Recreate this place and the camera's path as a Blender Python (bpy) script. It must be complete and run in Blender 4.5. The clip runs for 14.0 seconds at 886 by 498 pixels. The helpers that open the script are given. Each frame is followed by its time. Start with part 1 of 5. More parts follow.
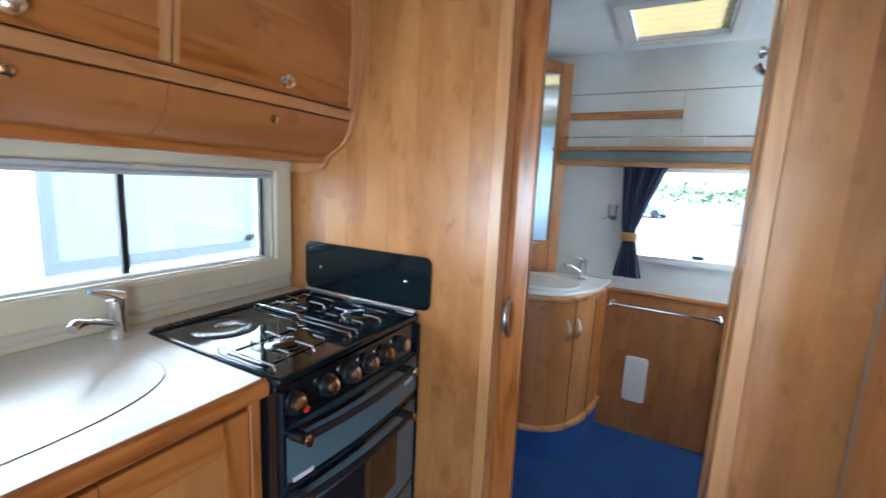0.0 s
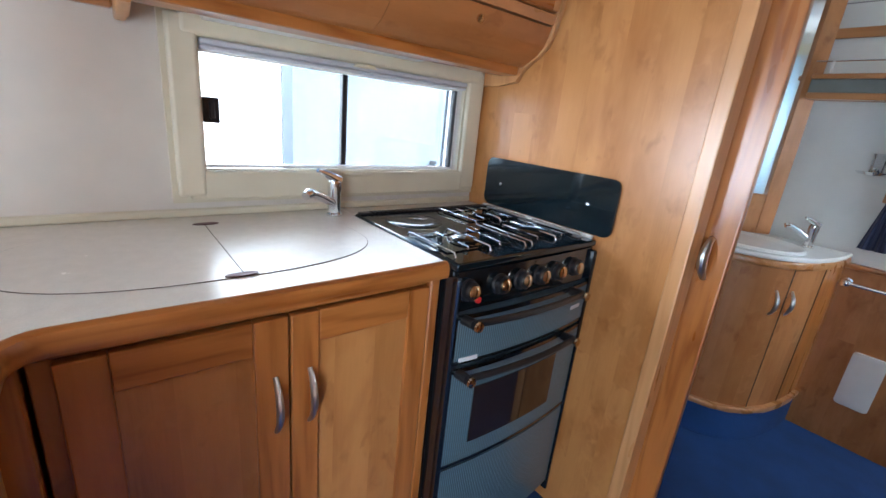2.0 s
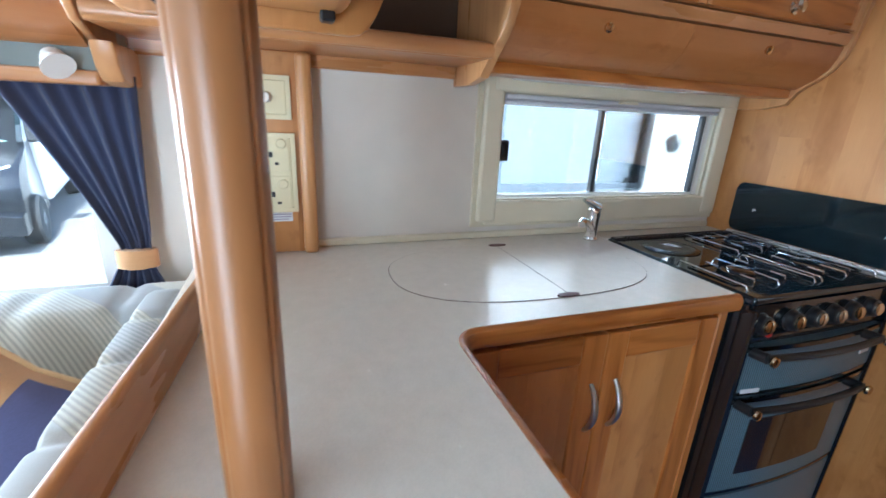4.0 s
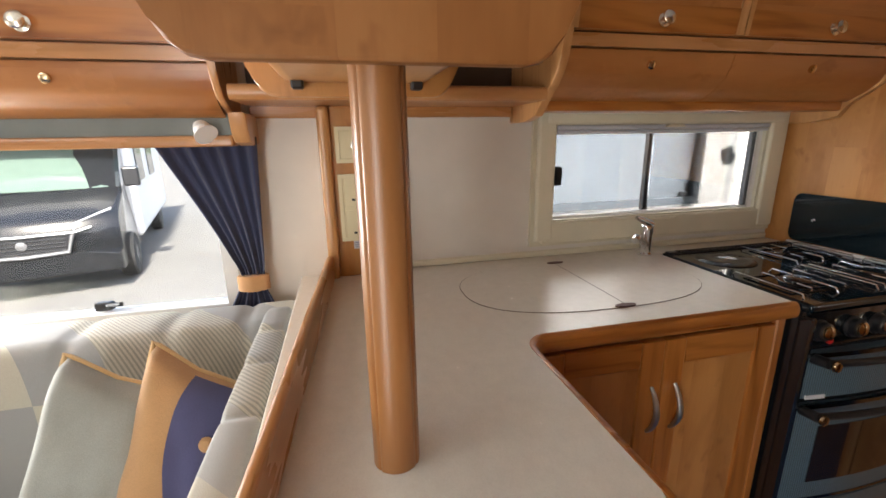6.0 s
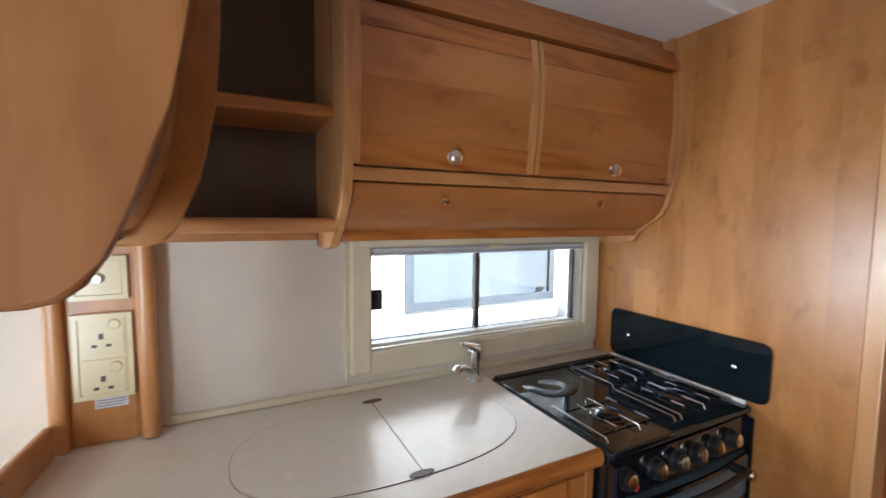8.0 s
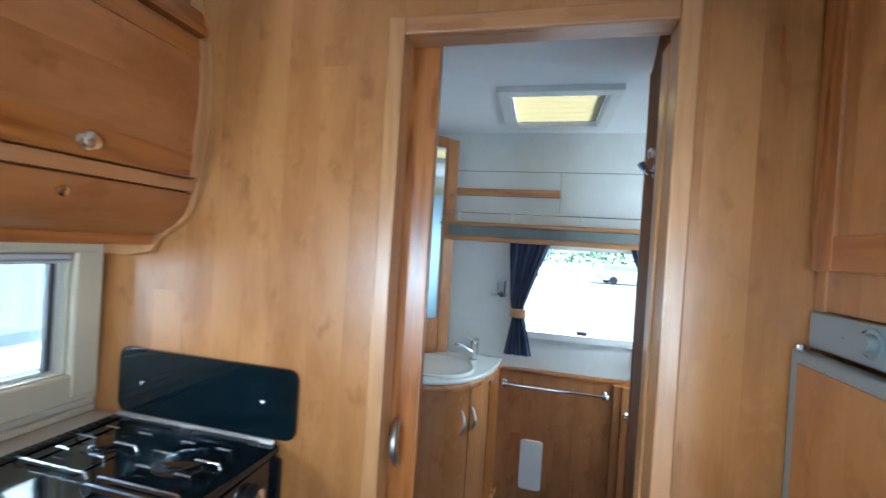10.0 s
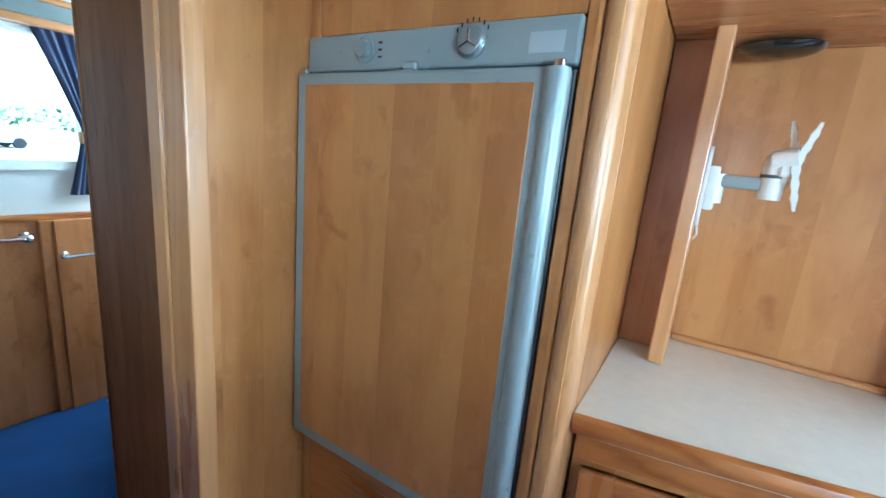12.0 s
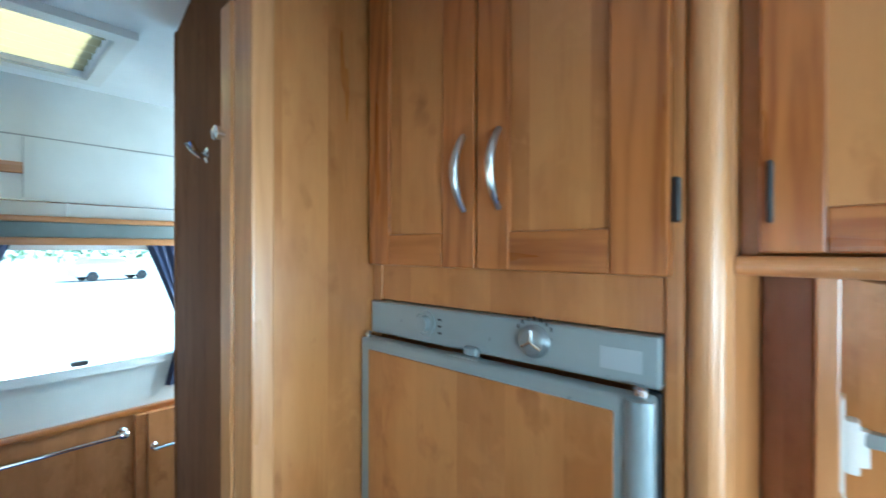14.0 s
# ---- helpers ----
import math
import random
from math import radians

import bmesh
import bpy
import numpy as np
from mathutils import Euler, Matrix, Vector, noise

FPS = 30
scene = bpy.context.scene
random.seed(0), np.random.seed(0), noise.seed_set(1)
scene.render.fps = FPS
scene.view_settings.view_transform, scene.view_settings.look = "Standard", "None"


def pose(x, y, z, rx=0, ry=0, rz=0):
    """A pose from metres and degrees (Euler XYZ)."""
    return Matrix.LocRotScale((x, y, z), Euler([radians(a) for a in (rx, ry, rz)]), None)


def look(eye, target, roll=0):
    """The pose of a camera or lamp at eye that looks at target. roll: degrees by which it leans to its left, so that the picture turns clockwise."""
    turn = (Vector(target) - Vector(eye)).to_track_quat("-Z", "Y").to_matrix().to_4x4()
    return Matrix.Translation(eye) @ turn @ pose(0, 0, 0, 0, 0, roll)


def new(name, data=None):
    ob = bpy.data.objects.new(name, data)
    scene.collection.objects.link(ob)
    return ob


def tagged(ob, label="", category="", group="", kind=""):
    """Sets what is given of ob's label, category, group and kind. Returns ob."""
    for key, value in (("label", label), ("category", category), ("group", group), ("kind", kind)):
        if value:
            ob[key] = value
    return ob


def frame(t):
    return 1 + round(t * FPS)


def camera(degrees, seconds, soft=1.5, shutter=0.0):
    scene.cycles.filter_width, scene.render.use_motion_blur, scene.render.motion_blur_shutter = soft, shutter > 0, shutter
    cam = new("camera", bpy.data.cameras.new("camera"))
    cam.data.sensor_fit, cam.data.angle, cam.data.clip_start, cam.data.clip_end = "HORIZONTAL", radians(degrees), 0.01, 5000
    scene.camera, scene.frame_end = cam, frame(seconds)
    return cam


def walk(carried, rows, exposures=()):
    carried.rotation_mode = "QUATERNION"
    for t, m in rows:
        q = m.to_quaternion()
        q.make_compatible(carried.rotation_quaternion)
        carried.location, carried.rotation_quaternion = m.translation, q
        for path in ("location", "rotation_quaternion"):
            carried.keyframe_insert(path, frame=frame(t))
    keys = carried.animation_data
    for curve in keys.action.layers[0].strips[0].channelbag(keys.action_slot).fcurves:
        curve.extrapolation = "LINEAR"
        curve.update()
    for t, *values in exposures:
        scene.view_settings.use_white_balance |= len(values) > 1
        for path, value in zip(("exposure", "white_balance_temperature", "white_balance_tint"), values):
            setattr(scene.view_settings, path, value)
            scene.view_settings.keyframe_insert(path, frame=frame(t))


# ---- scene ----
cam = camera(93.0, 14.0, shutter=0.25)

PATH = [
    (0, (1.17, -1.03, 1.314), (0.233, 0.708, 0.995), 2.7),
    (0.5, (1.142, -1.049, 1.305), (-0.159, 0.433, 0.969), 3.1),
    (1, (1.144, -1.075, 1.292), (-0.333, 0.213, 0.89), 3.1),
    (1.5, (1.141, -1.053, 1.236), (-0.326, 0.212, 0.737), 4.7),
    (2, (1.143, -1.058, 1.204), (-0.32, 0.17, 0.612), 5.8),
    (2.5, (1.137, -1.097, 1.211), (-0.435, -0.02, 0.603), 4.9),
    (3, (1.12, -1.198, 1.238), (-0.576, -0.302, 0.671), 4.0),
    (3.5, (1.08, -1.303, 1.267), (-0.689, -0.548, 0.717), 3.3),
    (3.6, (1.069, -1.323, 1.276), (-0.705, -0.591, 0.711), 3.2),
    (4, (1.084, -1.407, 1.256), (-0.706, -0.753, 0.652), 2.8),
    (4.2, (1.106, -1.432, 1.249), (-0.684, -0.816, 0.602), 2.6),
    (6.3, (1.192, -1.488, 1.313), (-0.721, -1.11, 0.867), -1.6),
    (6.5, (1.18, -1.443, 1.344), (-0.748, -1.055, 0.98), -1.4),
    (7, (1.167, -1.342, 1.403), (-0.749, -0.833, 1.14), 0.0),
    (7.1, (1.159, -1.327, 1.408), (-0.75, -0.786, 1.16), -0.1),
    (7.2, (1.162, -1.31, 1.408), (-0.743, -0.75, 1.168), 0.1),
    (9.3, (1.06, -1.042, 1.416), (0.055, 0.687, 1.356), 1.4),
    (9.5, (1.068, -1.001, 1.402), (0.236, 0.816, 1.351), 2.5),
    (10, (1.094, -0.841, 1.392), (0.628, 1.104, 1.377), 3.6),
    (10.5, (1.119, -0.67, 1.37), (1.19, 1.329, 1.346), 1.4),
    (11, (1.1, -0.586, 1.341), (1.982, 1.205, 1.225), -1.9),
    (11.5, (1.02, -0.634, 1.254), (2.491, 0.684, 0.942), -0.1),
    (12, (0.968, -0.683, 1.134), (2.635, 0.333, 0.699), 5.3),
    (12.5, (0.945, -0.703, 1.132), (2.686, 0.197, 0.733), 5.9),
    (13, (0.953, -0.73, 1.262), (2.741, 0.121, 0.986), 2.9),
    (13.5, (0.992, -0.725, 1.39), (2.74, 0.235, 1.242), 0.4),
    (14, (1.025, -0.635, 1.422), (2.529, 0.683, 1.415), 0.1),
]
EXPOSURES = [(0, 3.45, 5200, 0), (1.0, 3.45, 5300, 3), (2.0, 3.45, 5400, 5), (3.0, 3.4, 5200, 2), (4.2, 3.22, 5100, 0), (6.3, 2.6, 7000, 11), (7.2, 2.8, 6700, 9), (9.3, 3.4, 4950, -2), (10.5, 3.45, 4900, -6), (11.0, 3.55, 5300, -4), (12.0, 3.87, 4450, -13), (13.5, 3.8, 4650, -12), (14, 3.75, 4600, -14)]
walk(cam, [(t, look(eye, target, roll)) for t, eye, target, roll in PATH], EXPOSURES)

# world, sun and large lights
SUN_EL, SUN_AZ = 48.0, 80.0
world = bpy.data.worlds.new("sky")
scene.world = world
world.use_nodes = True
wn = world.node_tree.nodes
sky = wn.new("ShaderNodeTexSky")
sky.sky_type, sky.sun_disc = "NISHITA", False
sky.sun_elevation, sky.sun_rotation = radians(SUN_EL), radians(SUN_AZ)
sky.air_density, sky.dust_density = 1.0, 3.0
wn["Background"].inputs["Strength"].default_value = 0.12
world.node_tree.links.new(sky.outputs[0], wn["Background"].inputs["Color"])
sun = new("sun", bpy.data.lights.new("sun", "SUN"))
sun.data.energy, sun.data.angle, sun.data.color = 3.8, radians(4), (1.0, 0.95, 0.88)
sun.matrix_world = look((math.cos(radians(90 - SUN_AZ)) * 9, math.sin(radians(90 - SUN_AZ)) * 9, 9 * math.tan(radians(SUN_EL))), (0, 0, 0))


def area_lamp(name, eye, target, w, h, power, color=(0.93, 0.97, 1.0)):
    ob = new(name, bpy.data.lights.new(name, "AREA"))
    ob.data.shape, ob.data.size, ob.data.size_y, ob.data.energy, ob.data.color = "RECTANGLE", w, h, power, color
    ob.matrix_world = look(eye, target)
    return ob


# Fill added under the closed lounge ceiling, out of view.
area_lamp("overhead_fill", (1.30, -2.70, 1.935), (1.30, -2.4, 0), 0.8, 0.8, 2.0)
# Unseen fill added from the front; the end wall has no windscreen.
area_lamp("front_fill", (1.05, -4.15, 1.25), (1.05, 0, 1.1), 1.5, 0.7, 1.1)
# Low fill added from the east for cupboards and cooker; the wall is closed.
area_lamp("east_low_fill", (2.06, -2.05, 0.75), (0.4, -0.7, 0.6), 0.55, 1.2, 4.6)
area_lamp("lounge_window_daylight", (0.03, -2.66, 1.08), (2.0, -1.3, 1.0), 0.34, 0.42, 4.2)
# Added lamp behind the frosted screen makes it glow; no window stands there.
area_lamp("shower_backlight", (2.07, 0.75, 1.35), (0, 0.75, 1.35), 0.5, 0.55, 0.95, (0.98, 0.98, 1.0))
# Second washroom fill, added out of view to brighten the vanity.
area_lamp("vanity_fill", (2.07, 1.20, 1.20), (0.75, 1.0, 0.45), 0.22, 0.55, 1.3, (1.0, 0.97, 0.93))

# materials
PI = math.pi


class Nodes:
    def __init__(self, name):
        self.mat = bpy.data.materials.new(name)
        self.mat.use_nodes = True
        self.t = self.mat.node_tree
        self.bsdf = self.t.nodes["Principled BSDF"]

    def n(self, kind, **values):
        node = self.t.nodes.new("ShaderNode" + kind)
        for key, value in values.items():
            if key == "op":
                node.operation = value
            elif key == "blend":
                node.blend_type = value
        return node

    def put(self, value, socket):
        if isinstance(value, bpy.types.NodeSocket):
            self.t.links.new(value, socket)
        else:
            socket.default_value = value

    def math(self, op, a, b=0.0):
        node = self.n("Math", op=op)
        self.put(a, node.inputs[0])
        self.put(b, node.inputs[1])
        return node.outputs[0]

    def pos(self):
        return self.n("NewGeometry").outputs["Position"]

    def scaled(self, v, s):
        node = self.n("Mapping")
        self.put(v, node.inputs["Vector"])
        node.inputs["Scale"].default_value = s
        return node.outputs[0]

    def noise(self, v, scale, detail=3.0, rough=0.5, out="Fac"):
        node = self.n("TexNoise")
        self.put(v, node.inputs["Vector"])
        node.inputs["Scale"].default_value = scale
        node.inputs["Detail"].default_value = detail
        node.inputs["Roughness"].default_value = rough
        return node.outputs[out]

    def ramp(self, fac, stops):
        node = self.n("ValToRGB")
        self.put(fac, node.inputs[0])
        el = node.color_ramp.elements
        while len(el) < len(stops):
            el.new(0.5)
        for e, (p, c) in zip(el, stops):
            e.position = p
            e.color = (*c, 1) if len(c) == 3 else c
        return node.outputs[0]

    def mix(self, fac, a, b, blend="MIX"):
        node = self.n("MixRGB", blend=blend)
        self.put(fac, node.inputs[0])
        self.put((*a, 1) if isinstance(a, tuple) and len(a) == 3 else a, node.inputs[1])
        self.put((*b, 1) if isinstance(b, tuple) and len(b) == 3 else b, node.inputs[2])
        return node.outputs[0]

    def bump(self, height, strength=0.1, dist=0.002):
        node = self.n("Bump")
        self.put(height, node.inputs["Height"])
        node.inputs["Strength"].default_value = strength
        node.inputs["Distance"].default_value = dist
        self.t.links.new(node.outputs[0], self.bsdf.inputs["Normal"])

    def set(self, color=None, rough=None, metal=None, **more):
        names = {"color": "Base Color", "rough": "Roughness", "metal": "Metallic"}
        for key, value in (("color", color), ("rough", rough), ("metal", metal)):
            if value is not None:
                self.put((*value, 1) if isinstance(value, tuple) and len(value) == 3 else value, self.bsdf.inputs[names[key]])
        for key, value in more.items():
            self.put(value, self.bsdf.inputs[key.replace("_", " ")])
        return self.mat


def wood(name, base, grain="z", strips=0.085, contrast=1.0, rough=0.32, solid=False, coat=0.26):
    """Wood foil or solid wood; grain runs along the given axis, staves of slightly different tone lie side by side."""
    m = Nodes(name)
    sep = m.n("SeparateXYZ")
    m.put(m.pos(), sep.inputs[0])
    x, y, z = sep.outputs
    if grain == "z":
        across, along, stretch = m.math("ADD", x, m.math("MULTIPLY", y, 1.0)), z, (1, 1, 0.06)
    elif grain == "y":
        across, along, stretch = m.math("ADD", z, m.math("MULTIPLY", x, 0.6)), y, (1, 0.06, 1)
    else:
        across, along, stretch = m.math("ADD", z, y), x, (0.06, 1, 1)

    def stretched(v, k):
        return m.scaled(v, tuple(min(1, s * k) for s in stretch))

    row = m.math("FLOOR", m.math("DIVIDE", across, strips))
    white = m.n("TexWhiteNoise")
    white.noise_dimensions = "1D"
    m.put(row, white.inputs["W"])
    cell = m.math("FLOOR", m.math("ADD", m.math("DIVIDE", along, 2.3), m.math("MULTIPLY", white.outputs["Value"], 7.3)))
    comb = m.n("CombineXYZ")
    m.put(row, comb.inputs[0])
    m.put(cell, comb.inputs[1])
    tone = m.n("TexWhiteNoise")
    tone.noise_dimensions = "2D"
    m.put(comb.outputs[0], tone.inputs["Vector"])
    shift = m.n("VectorMath", op="ADD")
    m.put(m.pos(), shift.inputs[0])
    scl = m.n("VectorMath", op="SCALE")
    m.put(tone.outputs["Color"], scl.inputs[0])
    scl.inputs["Scale"].default_value = 0.0 if solid else 0.4
    m.put(scl.outputs[0], shift.inputs[1])
    p = shift.outputs[0]
    dark = tuple(c * k for c, k in zip(base, (0.66, 0.55, 0.42)))
    light = tuple(min(1, c * k) for c, k in zip(base, (1.16, 1.22, 1.35)))
    fine = m.noise(stretched(p, 1), 150 if solid else 230, 4, 0.65)
    wide = m.noise(stretched(p, 2.2), 22 if solid else 9, 3, 0.5)
    wave = m.n("TexWave")
    wave.wave_type, wave.bands_direction = "BANDS", "DIAGONAL"
    m.put(stretched(p, 1.6), wave.inputs["Vector"])
    wave.inputs["Scale"].default_value = 12 if solid else 5
    wave.inputs["Distortion"].default_value = 14
    wave.inputs["Detail"].default_value = 3
    wave.inputs["Detail Scale"].default_value = 1.2
    mixed = m.math("ADD", m.math("MULTIPLY", wide, 0.62), m.math("ADD", m.math("MULTIPLY", fine, 0.26 if solid else 0.24), m.math("MULTIPLY", wave.outputs["Fac"], 0.24 if solid else 0.06)))
    spread, centre = 0.165 / contrast, 0.535 if solid else 0.425
    col = m.ramp(mixed, [(centre - spread * 1.4, dark), (centre, base), (centre + spread * 1.7, light)])
    if not solid:
        band = m.ramp(tone.outputs["Value"], [(0.0, (0.85, 0.80, 0.74)), (0.5, (0.97, 0.96, 0.94)), (1.0, (1.07, 1.09, 1.12))])
        col = m.mix(1.0, col, band, "MULTIPLY")
        # soft brown figure, short curved flecks and a faint cross ripple
        flame = m.noise(stretched(p, 6), 11, 3, 0.6)
        col = m.mix(m.ramp(flame, [(0.46, (0, 0, 0)), (0.72, (0.85, 0.85, 0.85))]), col, tuple(c * k for c, k in zip(base, (0.74, 0.62, 0.47))))
        bent = m.n("VectorMath", op="ADD")
        m.put(stretched(p, 9), bent.inputs[0])
        sway = m.n("VectorMath", op="SCALE")
        m.put(m.noise(m.pos(), 14, 2, 0.5, "Color"), sway.inputs[0])
        sway.inputs["Scale"].default_value = 0.05
        m.put(sway.outputs[0], bent.inputs[1])
        fleck = m.noise(bent.outputs[0], 17, 3, 0.55)
        col = m.mix(m.ramp(fleck, [(0.585, (0, 0, 0)), (0.78, (0.9, 0.9, 0.9))]), col, tuple(c * k for c, k in zip(base, (0.58, 0.44, 0.30))))
        ripple = m.noise(m.scaled(bent.outputs[0], tuple(0.55 if s < 1 else 0.30 for s in stretch)), 120, 2)
        where = m.ramp(m.noise(p, 5, 2), [(0.45, (0, 0, 0)), (0.65, (1, 1, 1))])
        col = m.mix(m.math("MULTIPLY", where, m.ramp(ripple, [(0.50, (0, 0, 0)), (0.66, (0.40, 0.40, 0.40))])), col, light)
    cloud = m.noise(m.pos(), 2.3, 2)
    col = m.mix(0.45, col, m.mix(1.0, col, m.ramp(cloud, [(0.3, (0.82, 0.8, 0.78)), (0.7, (1.12, 1.12, 1.12))]), "MULTIPLY"))
    m.bump(fine, 0.10, 0.0008)
    return m.set(col, m.math("ADD", m.math("MULTIPLY", wide, 0.18), rough - 0.09), Coat_Weight=coat, Coat_Roughness=0.3)


PEAR = (0.46, 0.206, 0.060)
ORANGE = (0.38, 0.136, 0.028)
WOOD_Z = wood("pear_foil_upright", PEAR, "z")
WOOD_Y = wood("pear_foil_lengthways", (0.43, 0.175, 0.053), "y", strips=0.11, contrast=0.8)
WOOD_X = wood("pear_foil_crossways", PEAR, "x")
WOOD_DARK = wood("pear_foil_washroom", (0.42, 0.176, 0.055), "z", contrast=0.9, rough=0.45, coat=0.03)
# Pear foil again; the open door's unlit face is put into the colour.
DOOR_SHADED = wood("shaded_door_foil", (0.22, 0.090, 0.030), "z", contrast=0.9, rough=0.8, coat=0.0)
DOOR_SHADED.node_tree.nodes["Principled BSDF"].inputs["Specular IOR Level"].default_value = 0.15
# Darker copy of the pear foil: this face's shade is in its colour.
BOARD_WOOD = wood("shaded_pear_end_board", (0.27, 0.112, 0.034), "z", contrast=0.9, rough=0.55, coat=0.0)
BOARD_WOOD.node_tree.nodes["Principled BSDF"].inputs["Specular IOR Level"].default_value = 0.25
SOLID_Z = wood("alder_solid_upright", ORANGE, "z", solid=True, contrast=1.35, rough=0.3)
SOLID_Y = wood("alder_solid_lengthways", ORANGE, "y", solid=True, contrast=1.35, rough=0.3)
SOLID_X = wood("alder_solid_crossways", ORANGE, "x", solid=True, contrast=1.35, rough=0.3)
TRIM_Z = wood("pear_trim_upright", (0.53, 0.265, 0.100), "z", solid=True, contrast=0.5, rough=0.3)
TRIM_Y = wood("pear_trim_lengthways", (0.46, 0.21, 0.075), "y", solid=True, contrast=0.5, rough=0.28)
TRIM_X = wood("pear_trim_crossways", (0.46, 0.21, 0.075), "x", solid=True, contrast=0.5, rough=0.28)
POST_WOOD = wood("pear_post_wood", (0.29, 0.125, 0.042), "z", solid=True, contrast=0.6, rough=0.34, coat=0.08)


def plain(name, color, rough=0.5, metal=0.0, vary=0.06, scale=12.0, grain=0.0, grain_scale=400.0, **more):
    """A nearly even surface with faint mottling, smudged gloss and fine relief."""
    m = Nodes(name)
    big = m.noise(m.pos(), scale, 3)
    lo, hi = tuple(max(0, c * (1 - vary)) for c in color), tuple(min(1, c * (1 + vary)) for c in color)
    col = m.ramp(big, [(0.3, lo), (0.7, hi)])
    smudge = m.noise(m.pos(), scale * 4, 3)
    if grain:
        m.bump(m.noise(m.pos(), grain_scale, 2), grain, 0.001)
    return m.set(col, m.math("ADD", m.math("MULTIPLY", smudge, 0.12), max(0.02, rough - 0.06)), metal, **more)


WALL = plain("cream_wall_vinyl", (0.70, 0.65, 0.58), 0.62, vary=0.03, grain=0.35, grain_scale=600)
WALL_WASH = plain("pale_washroom_vinyl", (0.72, 0.71, 0.67), 0.5, vary=0.03, grain=0.3, grain_scale=260)
CEILING = plain("white_ceiling_lining", (0.86, 0.865, 0.86), 0.6, vary=0.02, grain=0.25, grain_scale=500)
IVORY = plain("ivory_plastic", (0.68, 0.62, 0.47), 0.4, vary=0.03)
SOCKET_IVORY = plain("glossy_ivory_plastic", (0.72, 0.64, 0.42), 0.22, vary=0.03)
WHITE_PLASTIC = plain("white_plastic", (0.78, 0.77, 0.74), 0.38, vary=0.03)
BLIND = plain("pale_grey_blind", (0.55, 0.56, 0.60), 0.5)
BLACK_PLASTIC = plain("black_plastic", (0.012, 0.012, 0.014), 0.35)
BLACK_ENAMEL = plain("black_enamel", (0.006, 0.008, 0.010), 0.10, Coat_Weight=0.6, Coat_Roughness=0.04)
BLACK_GLASS = plain("smoked_black_glass", (0.004, 0.009, 0.012), 0.05, Coat_Weight=0.25, Coat_Roughness=0.02, Specular_IOR_Level=0.4)
OVEN_GLASS = plain("brown_oven_glass", (0.02, 0.012, 0.009), 0.06, Coat_Weight=0.6, Coat_Roughness=0.03)
CHROME = plain("chrome", (0.78, 0.79, 0.80), 0.10, 1.0, vary=0.03)
SATIN = plain("satin_nickel", (0.62, 0.61, 0.58), 0.30, 1.0, vary=0.04)
KNOB = plain("polished_champagne_metal", (0.80, 0.75, 0.64), 0.24, 1.0, vary=0.04)
BRASS = plain("pale_brass", (0.66, 0.50, 0.30), 0.20, 1.0, vary=0.05)
STEEL_WIRE = plain("bright_steel_wire", (0.74, 0.75, 0.76), 0.22, 1.0)
HOTPLATE = plain("grey_hotplate", (0.014, 0.014, 0.016), 0.16)
GAP = plain("dark_gap_and_niche_shade", (0.07, 0.045, 0.03), 0.7)
FINGER = plain("brown_finger_hole", (0.07, 0.018, 0.012), 0.5)
FRIDGE_GREY = plain("silver_grey_plastic", (0.30, 0.34, 0.345), 0.30, 0.15, vary=0.04)
CERAMIC = plain("white_basin_plastic", (0.80, 0.80, 0.77), 0.16, vary=0.02)
PELMET = plain("grey_pelmet_fabric", (0.20, 0.22, 0.21), 0.85, vary=0.1, grain=0.6, grain_scale=900)
NEAR_WHITE = plain("white_vehicle_panel", (0.80, 0.80, 0.80), 0.25, vary=0.02)
BLACK_PAINT = plain("black_vehicle_paint", (0.006, 0.007, 0.009), 0.25, vary=0.0, Coat_Weight=0.35, Coat_Roughness=0.06, Specular_IOR_Level=0.3)
RUBBER = plain("tyre_rubber", (0.018, 0.018, 0.018), 0.8, grain=0.4)
ALLOY = plain("alloy_wheel", (0.30, 0.30, 0.31), 0.35, 0.9)
GREY_TRIM = plain("grey_window_trim", (0.055, 0.062, 0.072), 0.4)
NEIGHBOUR_TRIM = plain("blue_grey_window_trim", (0.055, 0.066, 0.08), 0.4)
RED = plain("red_mark", (0.55, 0.02, 0.02), 0.4)
SEAM = plain("panel_seam", (0.34, 0.33, 0.31), 0.6)
WHITE_LABEL = plain("pale_label", (0.66, 0.66, 0.68), 0.5)
LABEL_BAR = plain("lilac_grey_print", (0.30, 0.29, 0.40), 0.6)


def laminate(name, color):
    m = Nodes(name)
    v = m.pos()
    cloud = m.noise(v, 38, 4, 0.6)
    speck = m.noise(v, 420, 2, 0.6)
    col = m.ramp(cloud, [(0.3, tuple(c * 0.965 for c in color)), (0.7, tuple(min(1, c * 1.03) for c in color))])
    col = m.mix(0.5, col, m.mix(1.0, col, m.ramp(speck, [(0.3, (0.92, 0.91, 0.89)), (0.65, (1.04, 1.04, 1.04))]), "MULTIPLY"))
    m.bump(m.noise(v, 900, 2), 0.06, 0.0006)
    return m.set(col, m.math("ADD", m.math("MULTIPLY", cloud, 0.1), 0.20))


WORKTOP = laminate("cream_speckled_laminate", (0.72, 0.685, 0.61))


